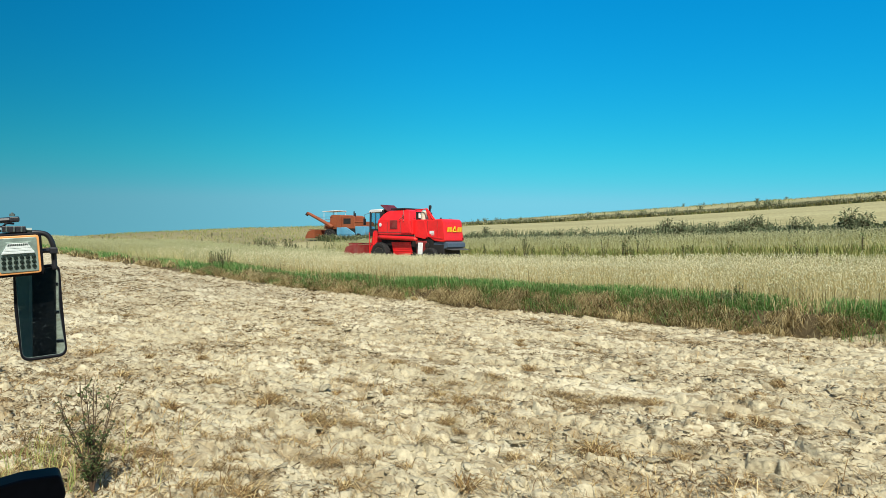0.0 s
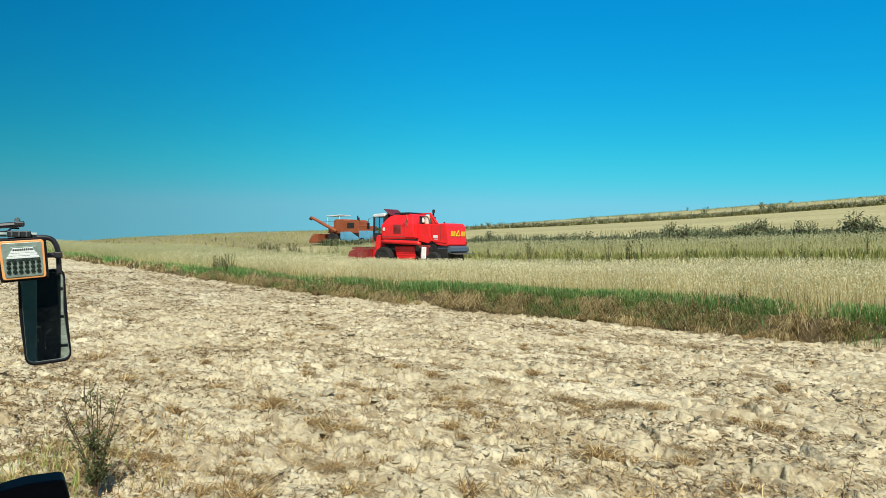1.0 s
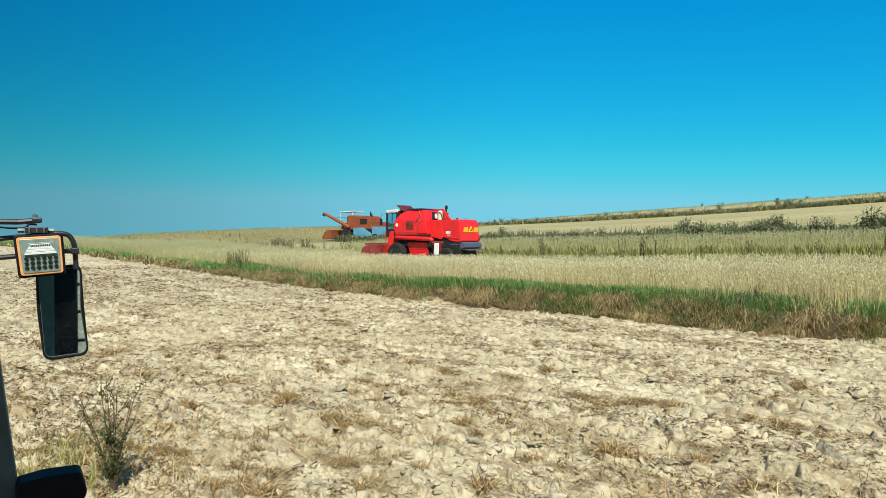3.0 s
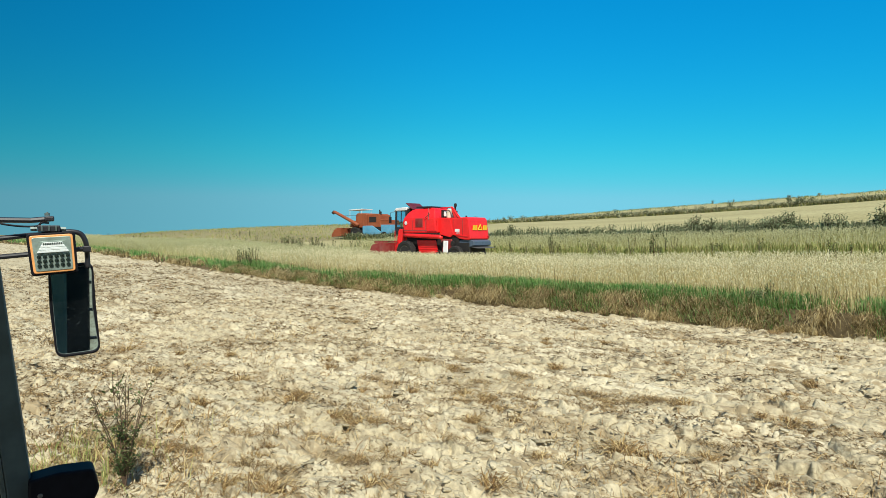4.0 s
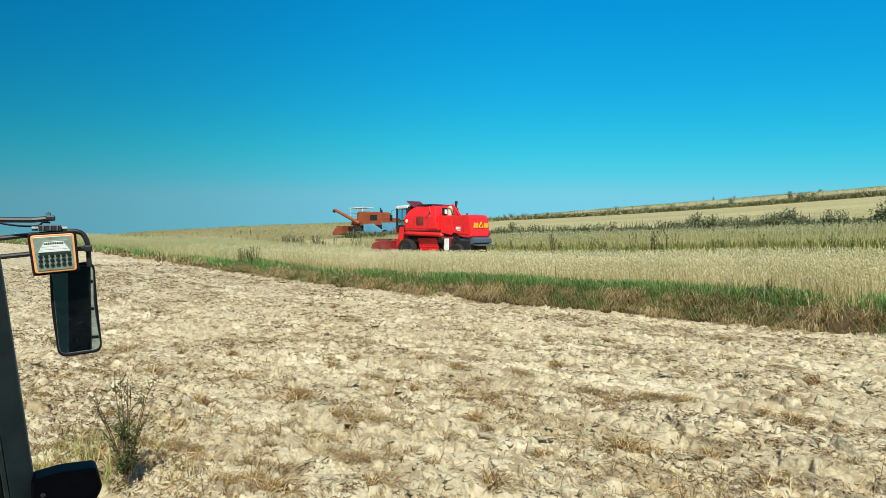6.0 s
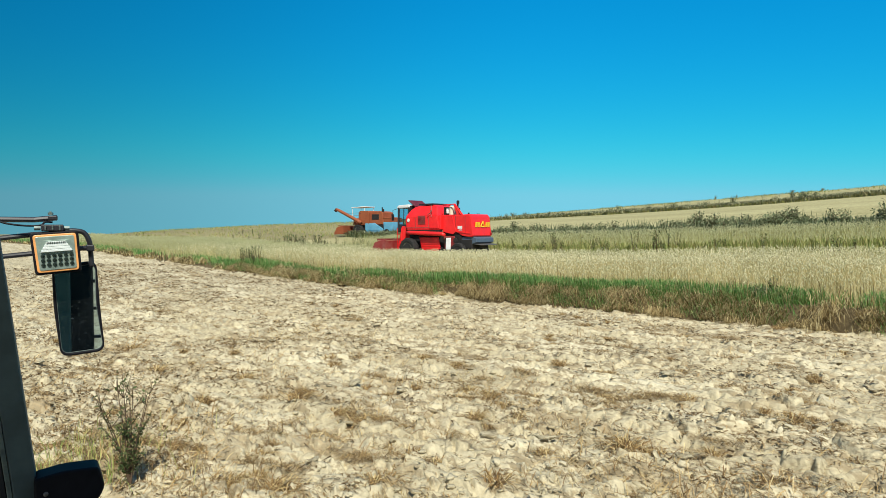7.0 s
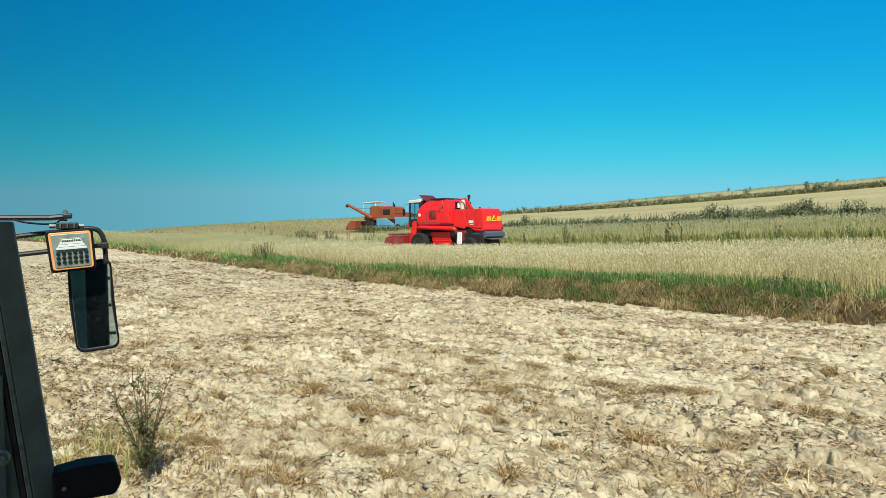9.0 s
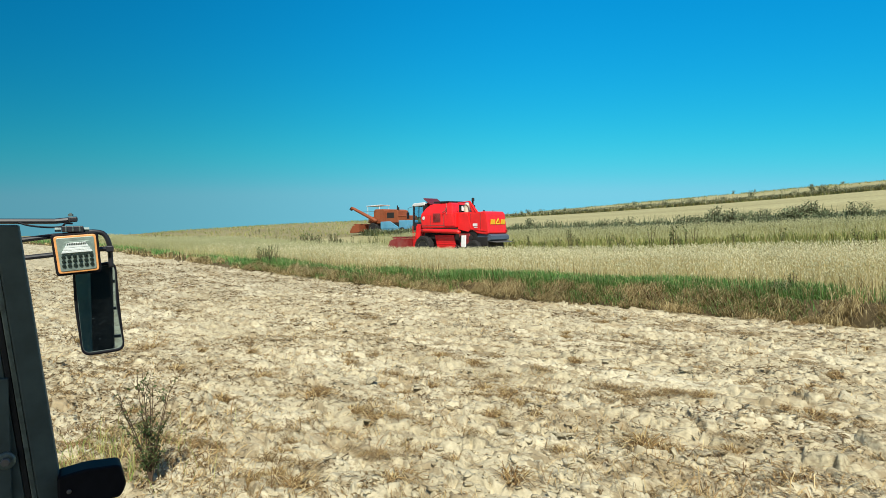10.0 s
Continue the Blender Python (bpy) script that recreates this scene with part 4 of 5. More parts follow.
    part("ladder", join(*[sweep([(0.95, 1.02, z), (1.3, 1.02, z)], 0.02, 6) for z in (0.7, 1.0, 1.3, 1.6)], sweep([(0.95, 1.02, 0.6), (0.95, 1.02, 2.0)], 0.025, 6), sweep([(1.3, 1.02, 0.6), (1.3, 1.02, 2.0)], 0.025, 6)), RED, root)
    header(root, RED_DARK, 1.78, 1.7, 0.95, 0.38)
    part("front_axle", sweep([(-0.1, -1.3, 0.70), (-0.1, 1.3, 0.70)], 0.12, 10), SOOT, root)
    part("rear_axle", sweep([(-4.0, -1.0, 0.55), (-4.0, 1.0, 0.55)], 0.08, 10), SOOT, root)
    for y in (1.4, -1.4):
        wheel(root, -0.1, y, 0.70, 0.45, CREAM, 22)
    for y in (1.12, -1.12):
        wheel(root, -4.0, y, 0.56, 0.34, SOOT, 18)
    part("drive_case", join(slab(-4.9, -3.0, 0.1, 0.9, 0.45, 1.25, 0.05), slab(-4.9, -4.0, -0.7, 0.95, 0.8, 1.3, 0.03)), SOOT, root)


def build_orange_combine():
    x0, y0 = -9.35, 77.4
    root = thing("combine_harvester", pose(x0, y0, ground_z(x0, y0) - 0.02, 0, 0, 148), "old faded orange combine with light blue panels and raised unloading tube", "combine harvester")
    part("grain_tank", prism([(0.05, 1.3), (0.0, 2.75), (-0.2, 2.92), (-1.35, 2.92), (-1.5, 2.75), (-1.5, 1.3)], -1.15, 1.15, 0.04), ORANGE, root)
    part("tank_panel", slab(-1.1, -0.3, 1.15, 1.18, 1.5, 2.6, 0.01), ORANGE, root)
    part("engine_cover", prism([(-1.5, 1.35), (-1.5, 2.75), (-2.9, 2.85), (-3.3, 2.7), (-3.4, 1.35)], -1.0, 1.0, 0.05), ORANGE, root)
    part("engine_grille", slab(-2.8, -1.8, 1.0, 1.03, 1.9, 2.5, 0.01), SOOT, root)
    part("straw_hood", prism([(-3.3, 2.2), (-4.55, 2.12), (-4.62, 1.55), (-3.3, 1.5)], -0.95, 0.95, 0.04), ORANGE, root)
    part("rear_panel", prism([(-3.4, 1.6), (-4.7, 1.6), (-4.78, 0.6), (-3.5, 0.55)], -0.95, 1.0, 0.04), BLUE, root, "light blue rear panel")
    part("side_panel", prism([(-0.95, 1.5), (-2.3, 1.5), (-3.45, 0.85), (-3.45, 0.35), (-0.95, 0.45)], 1.02, 1.16, 0.03), BLUE, root, "light blue side panel")
    part("side_panel_rib", prism([(-1.5, 1.35), (-2.2, 1.35), (-3.2, 0.8), (-3.2, 0.7), (-1.5, 0.7)], 1.16, 1.19, 0.01), BLUE, root)
    part("chassis", slab(-4.2, 0.3, -0.85, 0.95, 0.6, 1.4, 0.03), SOOT, root)
    for x in (-0.05, -0.75, -1.45):
        part("tank_seam", slab(x - 0.03, x + 0.03, 1.15, 1.185, 1.4, 2.7, 0.005), ORANGE, root)
    part("hood_rim", slab(-4.5, -3.3, 0.95, 0.985, 2.05, 2.12, 0.005), ORANGE, root)
    part("platform", slab(-0.1, 1.0, -0.9, 1.0, 1.35, 1.5, 0.02), ORANGE, root)
    part("platform_front", slab(0.55, 0.95, -0.5, 0.9, 1.5, 2.1, 0.03), ORANGE, root)
    part("seat", slab(0.0, 0.35, -0.25, 0.25, 2.2, 2.95, 0.05), SOOT, root)
    part("sun_roof", prism([(-0.75, 3.35), (1.3, 3.28), (1.32, 3.36), (-0.75, 3.44)], -0.95, 0.95, 0.02), WHITE, root, "white sheet sun roof")
    for x, y in ((-0.6, 0.85), (1.15, 0.85), (-0.6, -0.85), (1.15, -0.85)):
        part("roof_post", sweep([(x, y, 1.5), (x, y, 3.36)], 0.03, 6), WHITE, root)
    part("unloading_tube", sweep([(-0.5, 1.35, 1.55), (0.0, 1.35, 1.8), (2.9, 1.35, 3.08), (3.15, 1.35, 3.1)], [0.2, 0.2, 0.17, 0.2], 12), ORANGE, root, smooth=True)
    part("tube_spout", sweep([(3.1, 1.35, 3.2), (3.3, 1.35, 2.95)], [0.16, 0.2], 10), SOOT, root)
    part("tube_stay", sweep([(-0.4, 1.2, 2.7), (2.2, 1.35, 2.65)], 0.02, 5), STEEL, root)
    part("exhaust_pipe", sweep([(-2.9, 0.5, 2.7), (-2.9, 0.5, 3.3)], 0.07, 8), SOOT, root)
    part("air_cleaner", moved(turned([(0.14, 0), (0.14, 0.35), (0.1, 0.4)], 12, "z"), pose(-3.15, 0.7, 2.7)), SOOT, root)
    part("handrail", sweep([(-0.1, 1.0, 2.4), (0.9, 1.0, 2.4), (0.95, 1.0, 1.5)], 0.02, 6), ORANGE, root)
    part("feeder_house", prism([(0.2, 1.4), (0.3, 0.8), (1.6, 0.3), (1.7, 0.85), (0.9, 1.5)], -0.5, 0.5, 0.03), ORANGE, root)
    header(root, ORANGE, 2.0, 1.6, 0.9, 0.32)
    part("front_axle", sweep([(0, -1.2, 0.68), (0, 1.2, 0.68)], 0.1, 8), SOOT, root)
    for y in (1.2, -1.2):
        wheel(root, 0, y, 0.68, 0.42, CREAM, 18)
    for y in (0.95, -0.95):
        wheel(root, -3.9, y, 0.42, 0.26, CREAM, 14)
    part("rear_axle", sweep([(-3.9, -0.95, 0.42), (-3.9, 0.95, 0.42)], 0.07, 8), SOOT, root)


def pale_reed():
    """One bleached stem that leans out of the wheat."""
    x, y = to_xy(6.7, 24.1)
    root = thing("dry_reed", pose(x, y, ground_z(x, y)), "bleached dry reed stem leaning above the wheat", "reed")
    part("stem", sweep(curve_pts([(0, 0, 0), (0.1, 0, 0.5), (0.30, 0.05, 1.15)]), 0.008, 6), CHAFF, root)
    part("leaf_blade", sweep([(0.08, 0, 0.4), (0.16, 0.05, 0.75), (0.14, 0.1, 0.95)], [0.012, 0.01, 0.002], 4), STRAWY, root)


pale_reed()
build_red_combine()
build_orange_combine()

# ---- the tractor's door edge, mirror and work lamp; local x to the right, y ahead, z from eye height ----
def build_tractor():
    root = thing("tractor", pose(0, 0, EYE, 0, 0, 31), "dark grey-green tractor door frame with mirror and work lamp", "tractor")
    d = 2.0
    # leaning door stile, from the top corner down to the sill
    top, low = (-0.104, 0.026), (0.053, -1.38)

    def stile(x0, x1, y0, y1, bevel):
        bm = bmesh.new()
        a = [bm.verts.new((top[0] + x, y, top[1])) for x, y in ((x0, y0), (x1, y0), (x1, y1), (x0, y1))]
        b = [bm.verts.new((low[0] + x, y, low[1])) for x, y in ((x0, y0), (x1, y0), (x1, y1), (x0, y1))]
        bm.faces.new(a), bm.faces.new(b[::-1])
        for i in range(4):
            bm.faces.new((a[i], b[i], b[(i + 1) % 4], a[(i + 1) % 4]))
        bmesh.ops.recalc_face_normals(bm, faces=bm.faces)
        bmesh.ops.bevel(bm, geom=list(bm.edges), offset=bevel, segments=2, profile=0.5, affect="EDGES")
        return bm

    part("door_stile", stile(-0.055, 0.0, d, d + 0.06, 0.004), FRAME, root)
    part("stile_lip", stile(-0.068, -0.056, d + 0.005, d + 0.05, 0.002), ZINC, root, "scratched bare metal edge")
    part("stile_seal", stile(-0.082, -0.069, d + 0.008, d + 0.05, 0.003), SEAL, root, "black rubber door seal")
    part("inner_stile", stile(-0.115, -0.083, d + 0.01, d + 0.05, 0.003), FRAME, root)
    part("door_top_rail", slab(-0.9, -0.16, d + 0.002, d + 0.058, -0.03, 0.026, 0.004), FRAME, root)
    part("door_bottom_rail", slab(-0.9, 0.053, d + 0.002, d + 0.058, -1.44, -1.38, 0.004), FRAME, root)
    part("door_glass", prism([(-0.85, -1.37), (-0.062, -1.37), (-0.22, -0.03), (-0.85, -0.03)], d + 0.025, d + 0.031, 0), GLASS, root).visible_shadow = False
    part("back_stile", slab(-0.95, -0.9, d + 0.002, d + 0.058, -1.44, 0.026, 0.004), FRAME, root)
    part("latch_strip", slab(-0.176, -0.136, d - 0.004, d + 0.012, -0.75, -0.36, 0.003), FRAME, root)
    hinge = part("latch_plate", moved(turned([(0.022, 0), (0.022, -0.006), (0.018, -0.009)], 18), pose(-0.146, d - 0.004, -0.567)), ZINC, root)
    part("latch_bolt", moved(turned([(0.011, -0.008), (0.011, -0.02), (0.009, -0.022)], 6), pose(-0.146, d - 0.004, -0.567)), STEEL, hinge)
    # footboard and sill that carry the door
    part("cab_sill", slab(-1.1, 0.3, d - 0.1, d + 0.25, -1.6, -1.44, 0.02), FRAME, root)
    for x in (-1.0, 0.15):
        part("step_side", slab(x, x + 0.05, d, d + 0.2, -2.42, -1.6, 0.01), BLACK, root)
    for z in (-1.85, -2.15):
        part("step_tread", slab(-0.95, 0.15, d, d + 0.2, z, z + 0.03, 0.005), BLACK, root)
    # inside of the cab behind and above the eye, added out of view
    # dark wall with a window gap, placed for the mirror to reflect
    part("cab_rear_wall", join(slab(-1.1, 0.325, -0.95, -0.9, -1.5, 0.85, 0.01), slab(0.325, 1.3, -0.95, -0.9, -1.5, -1.05, 0.01), slab(0.325, 1.3, -0.95, -0.9, 0.45, 0.85, 0.01), slab(0.62, 1.3, -0.95, -0.9, -1.05, 0.45, 0.01)), SOOT, root)
    for z in (-0.85, -0.62, -0.4):
        part("window_bar", slab(0.325, 0.62, -0.94, -0.91, z, z + 0.025, 0.004), BLACK, root)
    # added green panel, gives the mirror its dim green part
    part("mirrored_panel", rounded_plate([(-0.35, -1.2), (0.16, -1.2), (0.16, -0.2), (-0.35, -0.2)], -0.88, -0.76, 0.06, 4, 0.02), MIRRORED_GREEN, root, "unseen dull green panel, there for the mirror to reflect")
    # unseen roof, reaching forward just enough to shade stile and marker
    part("cab_roof", slab(-1.1, 1.0, -0.95, 1.35, 0.85, 0.96, 0.03), FRAME, root)
    part("cab_floor", slab(-1.1, 1.3, -0.95, 2.2, -1.6, -1.5, 0.01), SOOT, root)
    part("drive_housing", slab(-0.6, 0.6, -0.9, 0.4, -2.42, -1.6, 0.05), SOOT, root)
    # black lamp housing on the stile
    mk = part("marker_housing", rounded_plate([(-0.036, -0.705), (-0.036, -0.625), (0.03, -0.615), (0.112, -0.618), (0.126, -0.672), (0.11, -0.706)], d - 0.03, d + 0.05, 0.012, 4, 0.006), PLASTIC, root, "black plastic marker lamp housing")
    part("marker_screw", moved(turned([(0.006, 0), (0.006, -0.004), (0.003, -0.005)], 8), pose(-0.01, d - 0.031, -0.665)), STEEL, mk)
    # carrier bars
    e = 2.5
    part("carrier_bar", sweep([(-0.42, e + 0.05, 0.046), (-0.03, e + 0.05, 0.044), (0.03, e + 0.05, 0.0505), (0.034, e + 0.05, 0.0505)], 0.009, 8), BLACK, root)
    part("carrier_end", slab(0.008, 0.036, e + 0.035, e + 0.065, 0.042, 0.058, 0.004), BLACK, root)
    part("carrier_bolt", join(moved(turned([(0.008, 0), (0.008, 0.008)], 6, "z"), pose(0.016, e + 0.05, 0.06)), moved(turned([(0.004, 0), (0.004, 0.008), (0.002, 0.010)], 8, "z"), pose(0.016, e + 0.05, 0.062))), ZINC, root)
    part("lamp_cable", sweep(curve_pts([(-0.13, e + 0.04, 0.040), (-0.10, e + 0.03, 0.030), (-0.05, e + 0.03, 0.024), (-0.012, e + 0.03, 0.026), (0.0, e + 0.03, 0.036), (0.02, e + 0.04, 0.036)]), 0.0035, 6), PLASTIC, root)
    for z0, z1, y in ((-0.016, -0.004, e + 0.06), (-0.075, -0.066, e + 0.06)):
        part("mirror_arm", sweep([(-0.42, y, z0 - 0.02), (-0.128, y, z0), (-0.034, y, z1), (0.06, y, z1 + 0.006)], 0.0085, 10), BLACK, root)
    part("mirror_loop", sweep(curve_pts([(0.05, e + 0.06, 0.006), (0.085, e + 0.06, 0.008), (0.113, e + 0.06, 0.0), (0.128, e + 0.06, -0.03), (0.132, e + 0.07, -0.07), (0.134, e + 0.07, -0.115)]), 0.0085, 10), BLACK, root, smooth=True)
    part("loop_stub", sweep([(0.095, e + 0.05, -0.052), (0.13, e + 0.06, -0.050)], 0.0075, 8), BLACK, root)
    part("loop_clamp", slab(0.118, 0.142, e + 0.045, e + 0.085, -0.062, -0.04, 0.004), BLACK, root)
    # work lamp
    lamp = thing("work_lamp", pose(0, 0, 0), "", "")
    lamp.parent = root
    q = [(-0.0445, 0.0), (0.093, 0.0095), (0.1025, -0.126), (-0.0295, -0.1365)]
    part("lamp_housing", rounded_plate(q, e, e + 0.045, 0.012, 4, 0.004), PLASTIC, lamp)
    part("lamp_ring", rounded_plate(inset(q, 0.0105), e - 0.006, e + 0.002, 0.009, 4, 0.002), AMBER, lamp, "bright amber plastic ring")
    part("lamp_dish", rounded_plate(inset(q, 0.020), e - 0.0085, e - 0.004, 0.006, 3, 0.001), LED_PLATE, lamp)
    c = Vector((0.031, -0.062))
    ux, uz = Vector((0.9976, 0.068)), Vector((0.055, -0.9985))

    def at(a, b):
        p = c + ux * a + uz * b
        return p.x, p.y

    part("reflector", prism([at(-0.034, -0.040), at(0.036, -0.040), at(0.046, -0.003), at(-0.043, -0.003)], e - 0.010, e - 0.008, 0.0005), LED_PLATE, lamp)
    for k in range(4):      # bright steps, wider and deeper towards the leds
        w0, w1, z0 = 0.027 + 0.005 * k, 0.030 + 0.005 * k, -0.036 + k * 0.0085
        part("reflector_step", prism([at(-w0, z0), at(w0, z0), at(w1, z0 + 0.007), at(-w1, z0 + 0.007)], e - 0.012 - 0.0015 * k, e - 0.009, 0.0004), CHROME, lamp, "bright stepped reflector")
    for k in range(11):
        x, z = at(-0.025 + 0.005 * k, -0.0315)
        part("reflector_tooth", moved(slab(-0.0014, 0.0014, -0.0025, 0.001, -0.003, 0.003, 0.0004), pose(x, e - 0.0125, z)), LENS, lamp)
    for row in range(3):
        for col in range(6):
            x, z = at(-0.040 + col * 0.0162, 0.009 + row * 0.0145)
            part("led", moved(join(turned([(0.0060, 0), (0.0064, -0.003), (0.0048, -0.005)], 8), moved(turned([(0.0018, 0), (0.0012, -0.0025)], 6), pose(0.001, -0.0045, 0.001))), pose(x, e - 0.0082, z)), LENS, lamp)
    part("lamp_bracket", slab(-0.012, 0.052, e + 0.005, e + 0.06, 0.007, 0.028, 0.003), BLACK, lamp)
    for k in range(3):
        part("bracket_fin", slab(-0.002 + k * 0.02, 0.003 + k * 0.02, e + 0.0, e + 0.01, 0.009, 0.027, 0.001), ZINC, lamp)
    for x in (-0.022, 0.06):
        part("bracket_bolt", moved(turned([(0.008, -0.009), (0.008, 0.009)], 6), pose(x, e + 0.03, 0.016, 0, 0, 90)), ZINC, lamp)
    # mirror
    g = 2.58
    mir = thing("mirror", pose(0, 0, 0), "", "")
    mir.parent = root
    w = [(0.0165, -0.112), (0.149, -0.094), (0.157, -0.24), (0.171, -0.407), (0.038, -0.416), (0.0195, -0.25)]
    part("mirror_housing", rounded_plate(w, g, g + 0.04, 0.03, 6, 0.006), PLASTIC, mir)
    rim = bmesh.new()
    for outer, inner, y0, y1 in ((0.0, 0.010, g - 0.010, g + 0.004),):
        loops = []
        for k, y in ((outer + 0.002, y1), (outer, y0 + 0.003), (outer + 0.003, y0), (inner - 0.002, y0), (inner, y0 + 0.002), (inner, y1)):
            flat = rounded_outline(inset(w, k) if k else w, 0.03 - 0.4 * k, 6)
            loops.append([rim.verts.new((x, y, z)) for x, z in flat])
        for a, b in zip(loops, loops[1:]):
            for i in range(len(a)):
                rim.faces.new((a[i], a[(i + 1) % len(a)], b[(i + 1) % len(a)], b[i]))
    bmesh.ops.recalc_face_normals(rim, faces=rim.faces)
    part("mirror_rim", rim, PLASTIC, mir, "black rounded mirror rim", smooth=True)
    # pale bead modelled in place of the highlight along the inner rim
    bead = [(x, g - 0.004, z) for x, z in rounded_outline(inset(w, 0.0115), 0.025, 6)]
    part("rim_highlight_bead", sweep(bead + bead[:2], 0.0016, 6), ZINC, mir, "pale bead for the highlight on the inner rim", smooth=True)
    part("mirror_glass", moved(rounded_plate(inset(w, 0.011), -0.002, 0.003, 0.025, 6, 0), pose(0, g - 0.003, 0)), MIRROR, mir, "dusty dark mirror glass")


build_tractor()

# ---- on the bare soil ----
def soil_z(x, y):
    return float(height(np.array([x]), np.array([y]))[0])


def loose_straw():
    rng = np.random.default_rng(11)
    n = 70000
    r = 5 * np.exp(rng.uniform(0, math.log(9), n))
    a = np.radians(rng.uniform(-42, 40, n))
    x, y = r * np.sin(a), r * np.cos(a)
    u, v = to_uv(x, y)
    keep = (v < EDGE - 0.2) & (fbm(u * 0.6, v * 1.4, 95, 3) + rng.normal(0, 0.04, n) > 0.56)
    x, y = x[keep], y[keep]
    n = len(x)
    z = height(x, y) + 0.012
    t = rng.normal(2.2, 0.9, n)
    ln, w = rng.uniform(0.05, 0.22, n), rng.uniform(0.0009, 0.0022, n) * (1 + np.hypot(x, y) / 10)
    way = np.stack([np.cos(t), np.sin(t), rng.normal(0.1, 0.3, n)], 1)
    side = np.stack([-np.sin(t), np.cos(t), np.full(n, 0.5)], 1) * w[:, None]
    p = np.stack([x, y, z], 1)
    q = p + way * ln[:, None]
    m = (p + q) / 2 + np.stack([0 * t, 0 * t, 0.02 + 0 * t], 1)
    vs = np.stack([p - side, p + side, m - side, m + side, q - side, q + side], 1).reshape(-1, 3)
    f = np.array([[0, 1, 3, 2], [2, 3, 5, 4]])
    stuff_mesh("loose_straw", vs, (np.arange(n)[:, None, None] * 6 + f[None]).reshape(-1, 4), STRAW, "loose bleached and brown straw scattered over soil", "straw")


def shade_flakes():
    """Dark arched flakes, part brown straw, part painted shadow under clods, mostly along the rows."""
    rng = np.random.default_rng(17)
    n = 190000
    r = 5 * np.exp(rng.random(n) ** 0.6 * math.log(9))
    a = np.radians(rng.uniform(-42, 40, n))
    x, y = r * np.sin(a), r * np.cos(a)
    u, v = to_uv(x, y)
    # more flakes on the left, to darken the soil there
    keep = (v < EDGE - 0.2) & (fbm(u * 0.45 + 7, v * 1.1, 97, 4) + rng.normal(0, 0.13, n) + 0.11 * step(-x - 0.08 * y, 0, 4) > 0.595)
    x, y = x[keep], y[keep]
    n = len(x)
    far = 0.5 + np.hypot(x, y) / 19
    t = rng.normal(2.5, 0.7, n)
    ln, w = rng.uniform(0.04, 0.16, n) * far, rng.uniform(0.003, 0.013, n) * far
    p = np.stack([x, y, height(x, y) + 0.004], 1)
    way = np.stack([np.cos(t), np.sin(t), rng.normal(0.0, 0.12, n)], 1)
    side = np.stack([-np.sin(t), np.cos(t), rng.uniform(-0.3, 0.6, n)], 1) * w[:, None]
    bow = np.stack([rng.normal(0, 0.03, n), rng.normal(0, 0.03, n), rng.uniform(0.004, 0.03, n)], 1)
    q = p + way * ln[:, None]
    m = (p + q) / 2 + bow
    vs = np.stack([p - side * 0.3, p + side * 0.3, m - side, m + side, q - side * 0.3, q + side * 0.3], 1).reshape(-1, 3)
    f = np.array([[0, 1, 3, 2], [2, 3, 5, 4]])
    stuff_mesh("straw_shade_flakes", vs, (np.arange(n)[:, None, None] * 6 + f[None]).reshape(-1, 4), STRAW_SHADE, "dark flakes for straw and clod shadows, strewn in rows over soil", "straw")


def lump(rng, flat):
    bm = bmesh.new()
    bmesh.ops.create_icosphere(bm, subdivisions=2, radius=1.0)
    k = Vector((rng.uniform(0, 50), rng.uniform(0, 50), 0))
    for v in bm.verts:
        s = 0.75 + 0.55 * noise.noise(v.co * 1.1 + k) + 0.25 * noise.noise(v.co * 3 + k)
        v.co = Vector((v.co.x * s, v.co.y * s * 0.8, max(-0.5, min(0.5, v.co.z * 1.3)) * s * flat))
    return bm


def crumbs():
    rng = np.random.default_rng(5)
    protos = []
    for k in range(6):
        bm = lump(random.Random(20 + k), 0.5)
        bm.verts.ensure_lookup_table()
        protos.append((np.array([v.co[:] for v in bm.verts]), np.array([[v.index for v in f.verts] for f in bm.faces])))
        bm.free()
    n = 4200
    r = 5 * np.exp(rng.uniform(0, math.log(4.2), n))
    a = np.radians(rng.uniform(-40, 38, n))
    x, y = r * np.sin(a), r * np.cos(a)
    u, v = to_uv(x, y)
    keep = (v < EDGE - 0.1) & (fbm(u * 0.7 + 9, v * 1.2, 96, 3) > 0.44)
    x, y = x[keep], y[keep]
    z = height(x, y)
    out = []
    for i in range(len(x)):
        pv, pf = protos[i % 6]
        s = 0.022 + 0.05 * rng.random() ** 2.5
        c, d = math.cos(i * 2.4), math.sin(i * 2.4)
        tilt = rng.normal(0, 0.35)
        q = pv * s
        q = np.stack([q[:, 0] * c - q[:, 1] * d, q[:, 0] * d + q[:, 1] * c, q[:, 2] + tilt * q[:, 0]], 1) + np.array([x[i], y[i], z[i] + s * 0.15])
        out.append((q, pf))
    stuff_mesh("soil_crumbs", *add_up(out), SOIL, "pale dry crumbs and clods of soil", "soil")


def make_clod(seed, flat):
    return lump(random.Random(seed), flat)


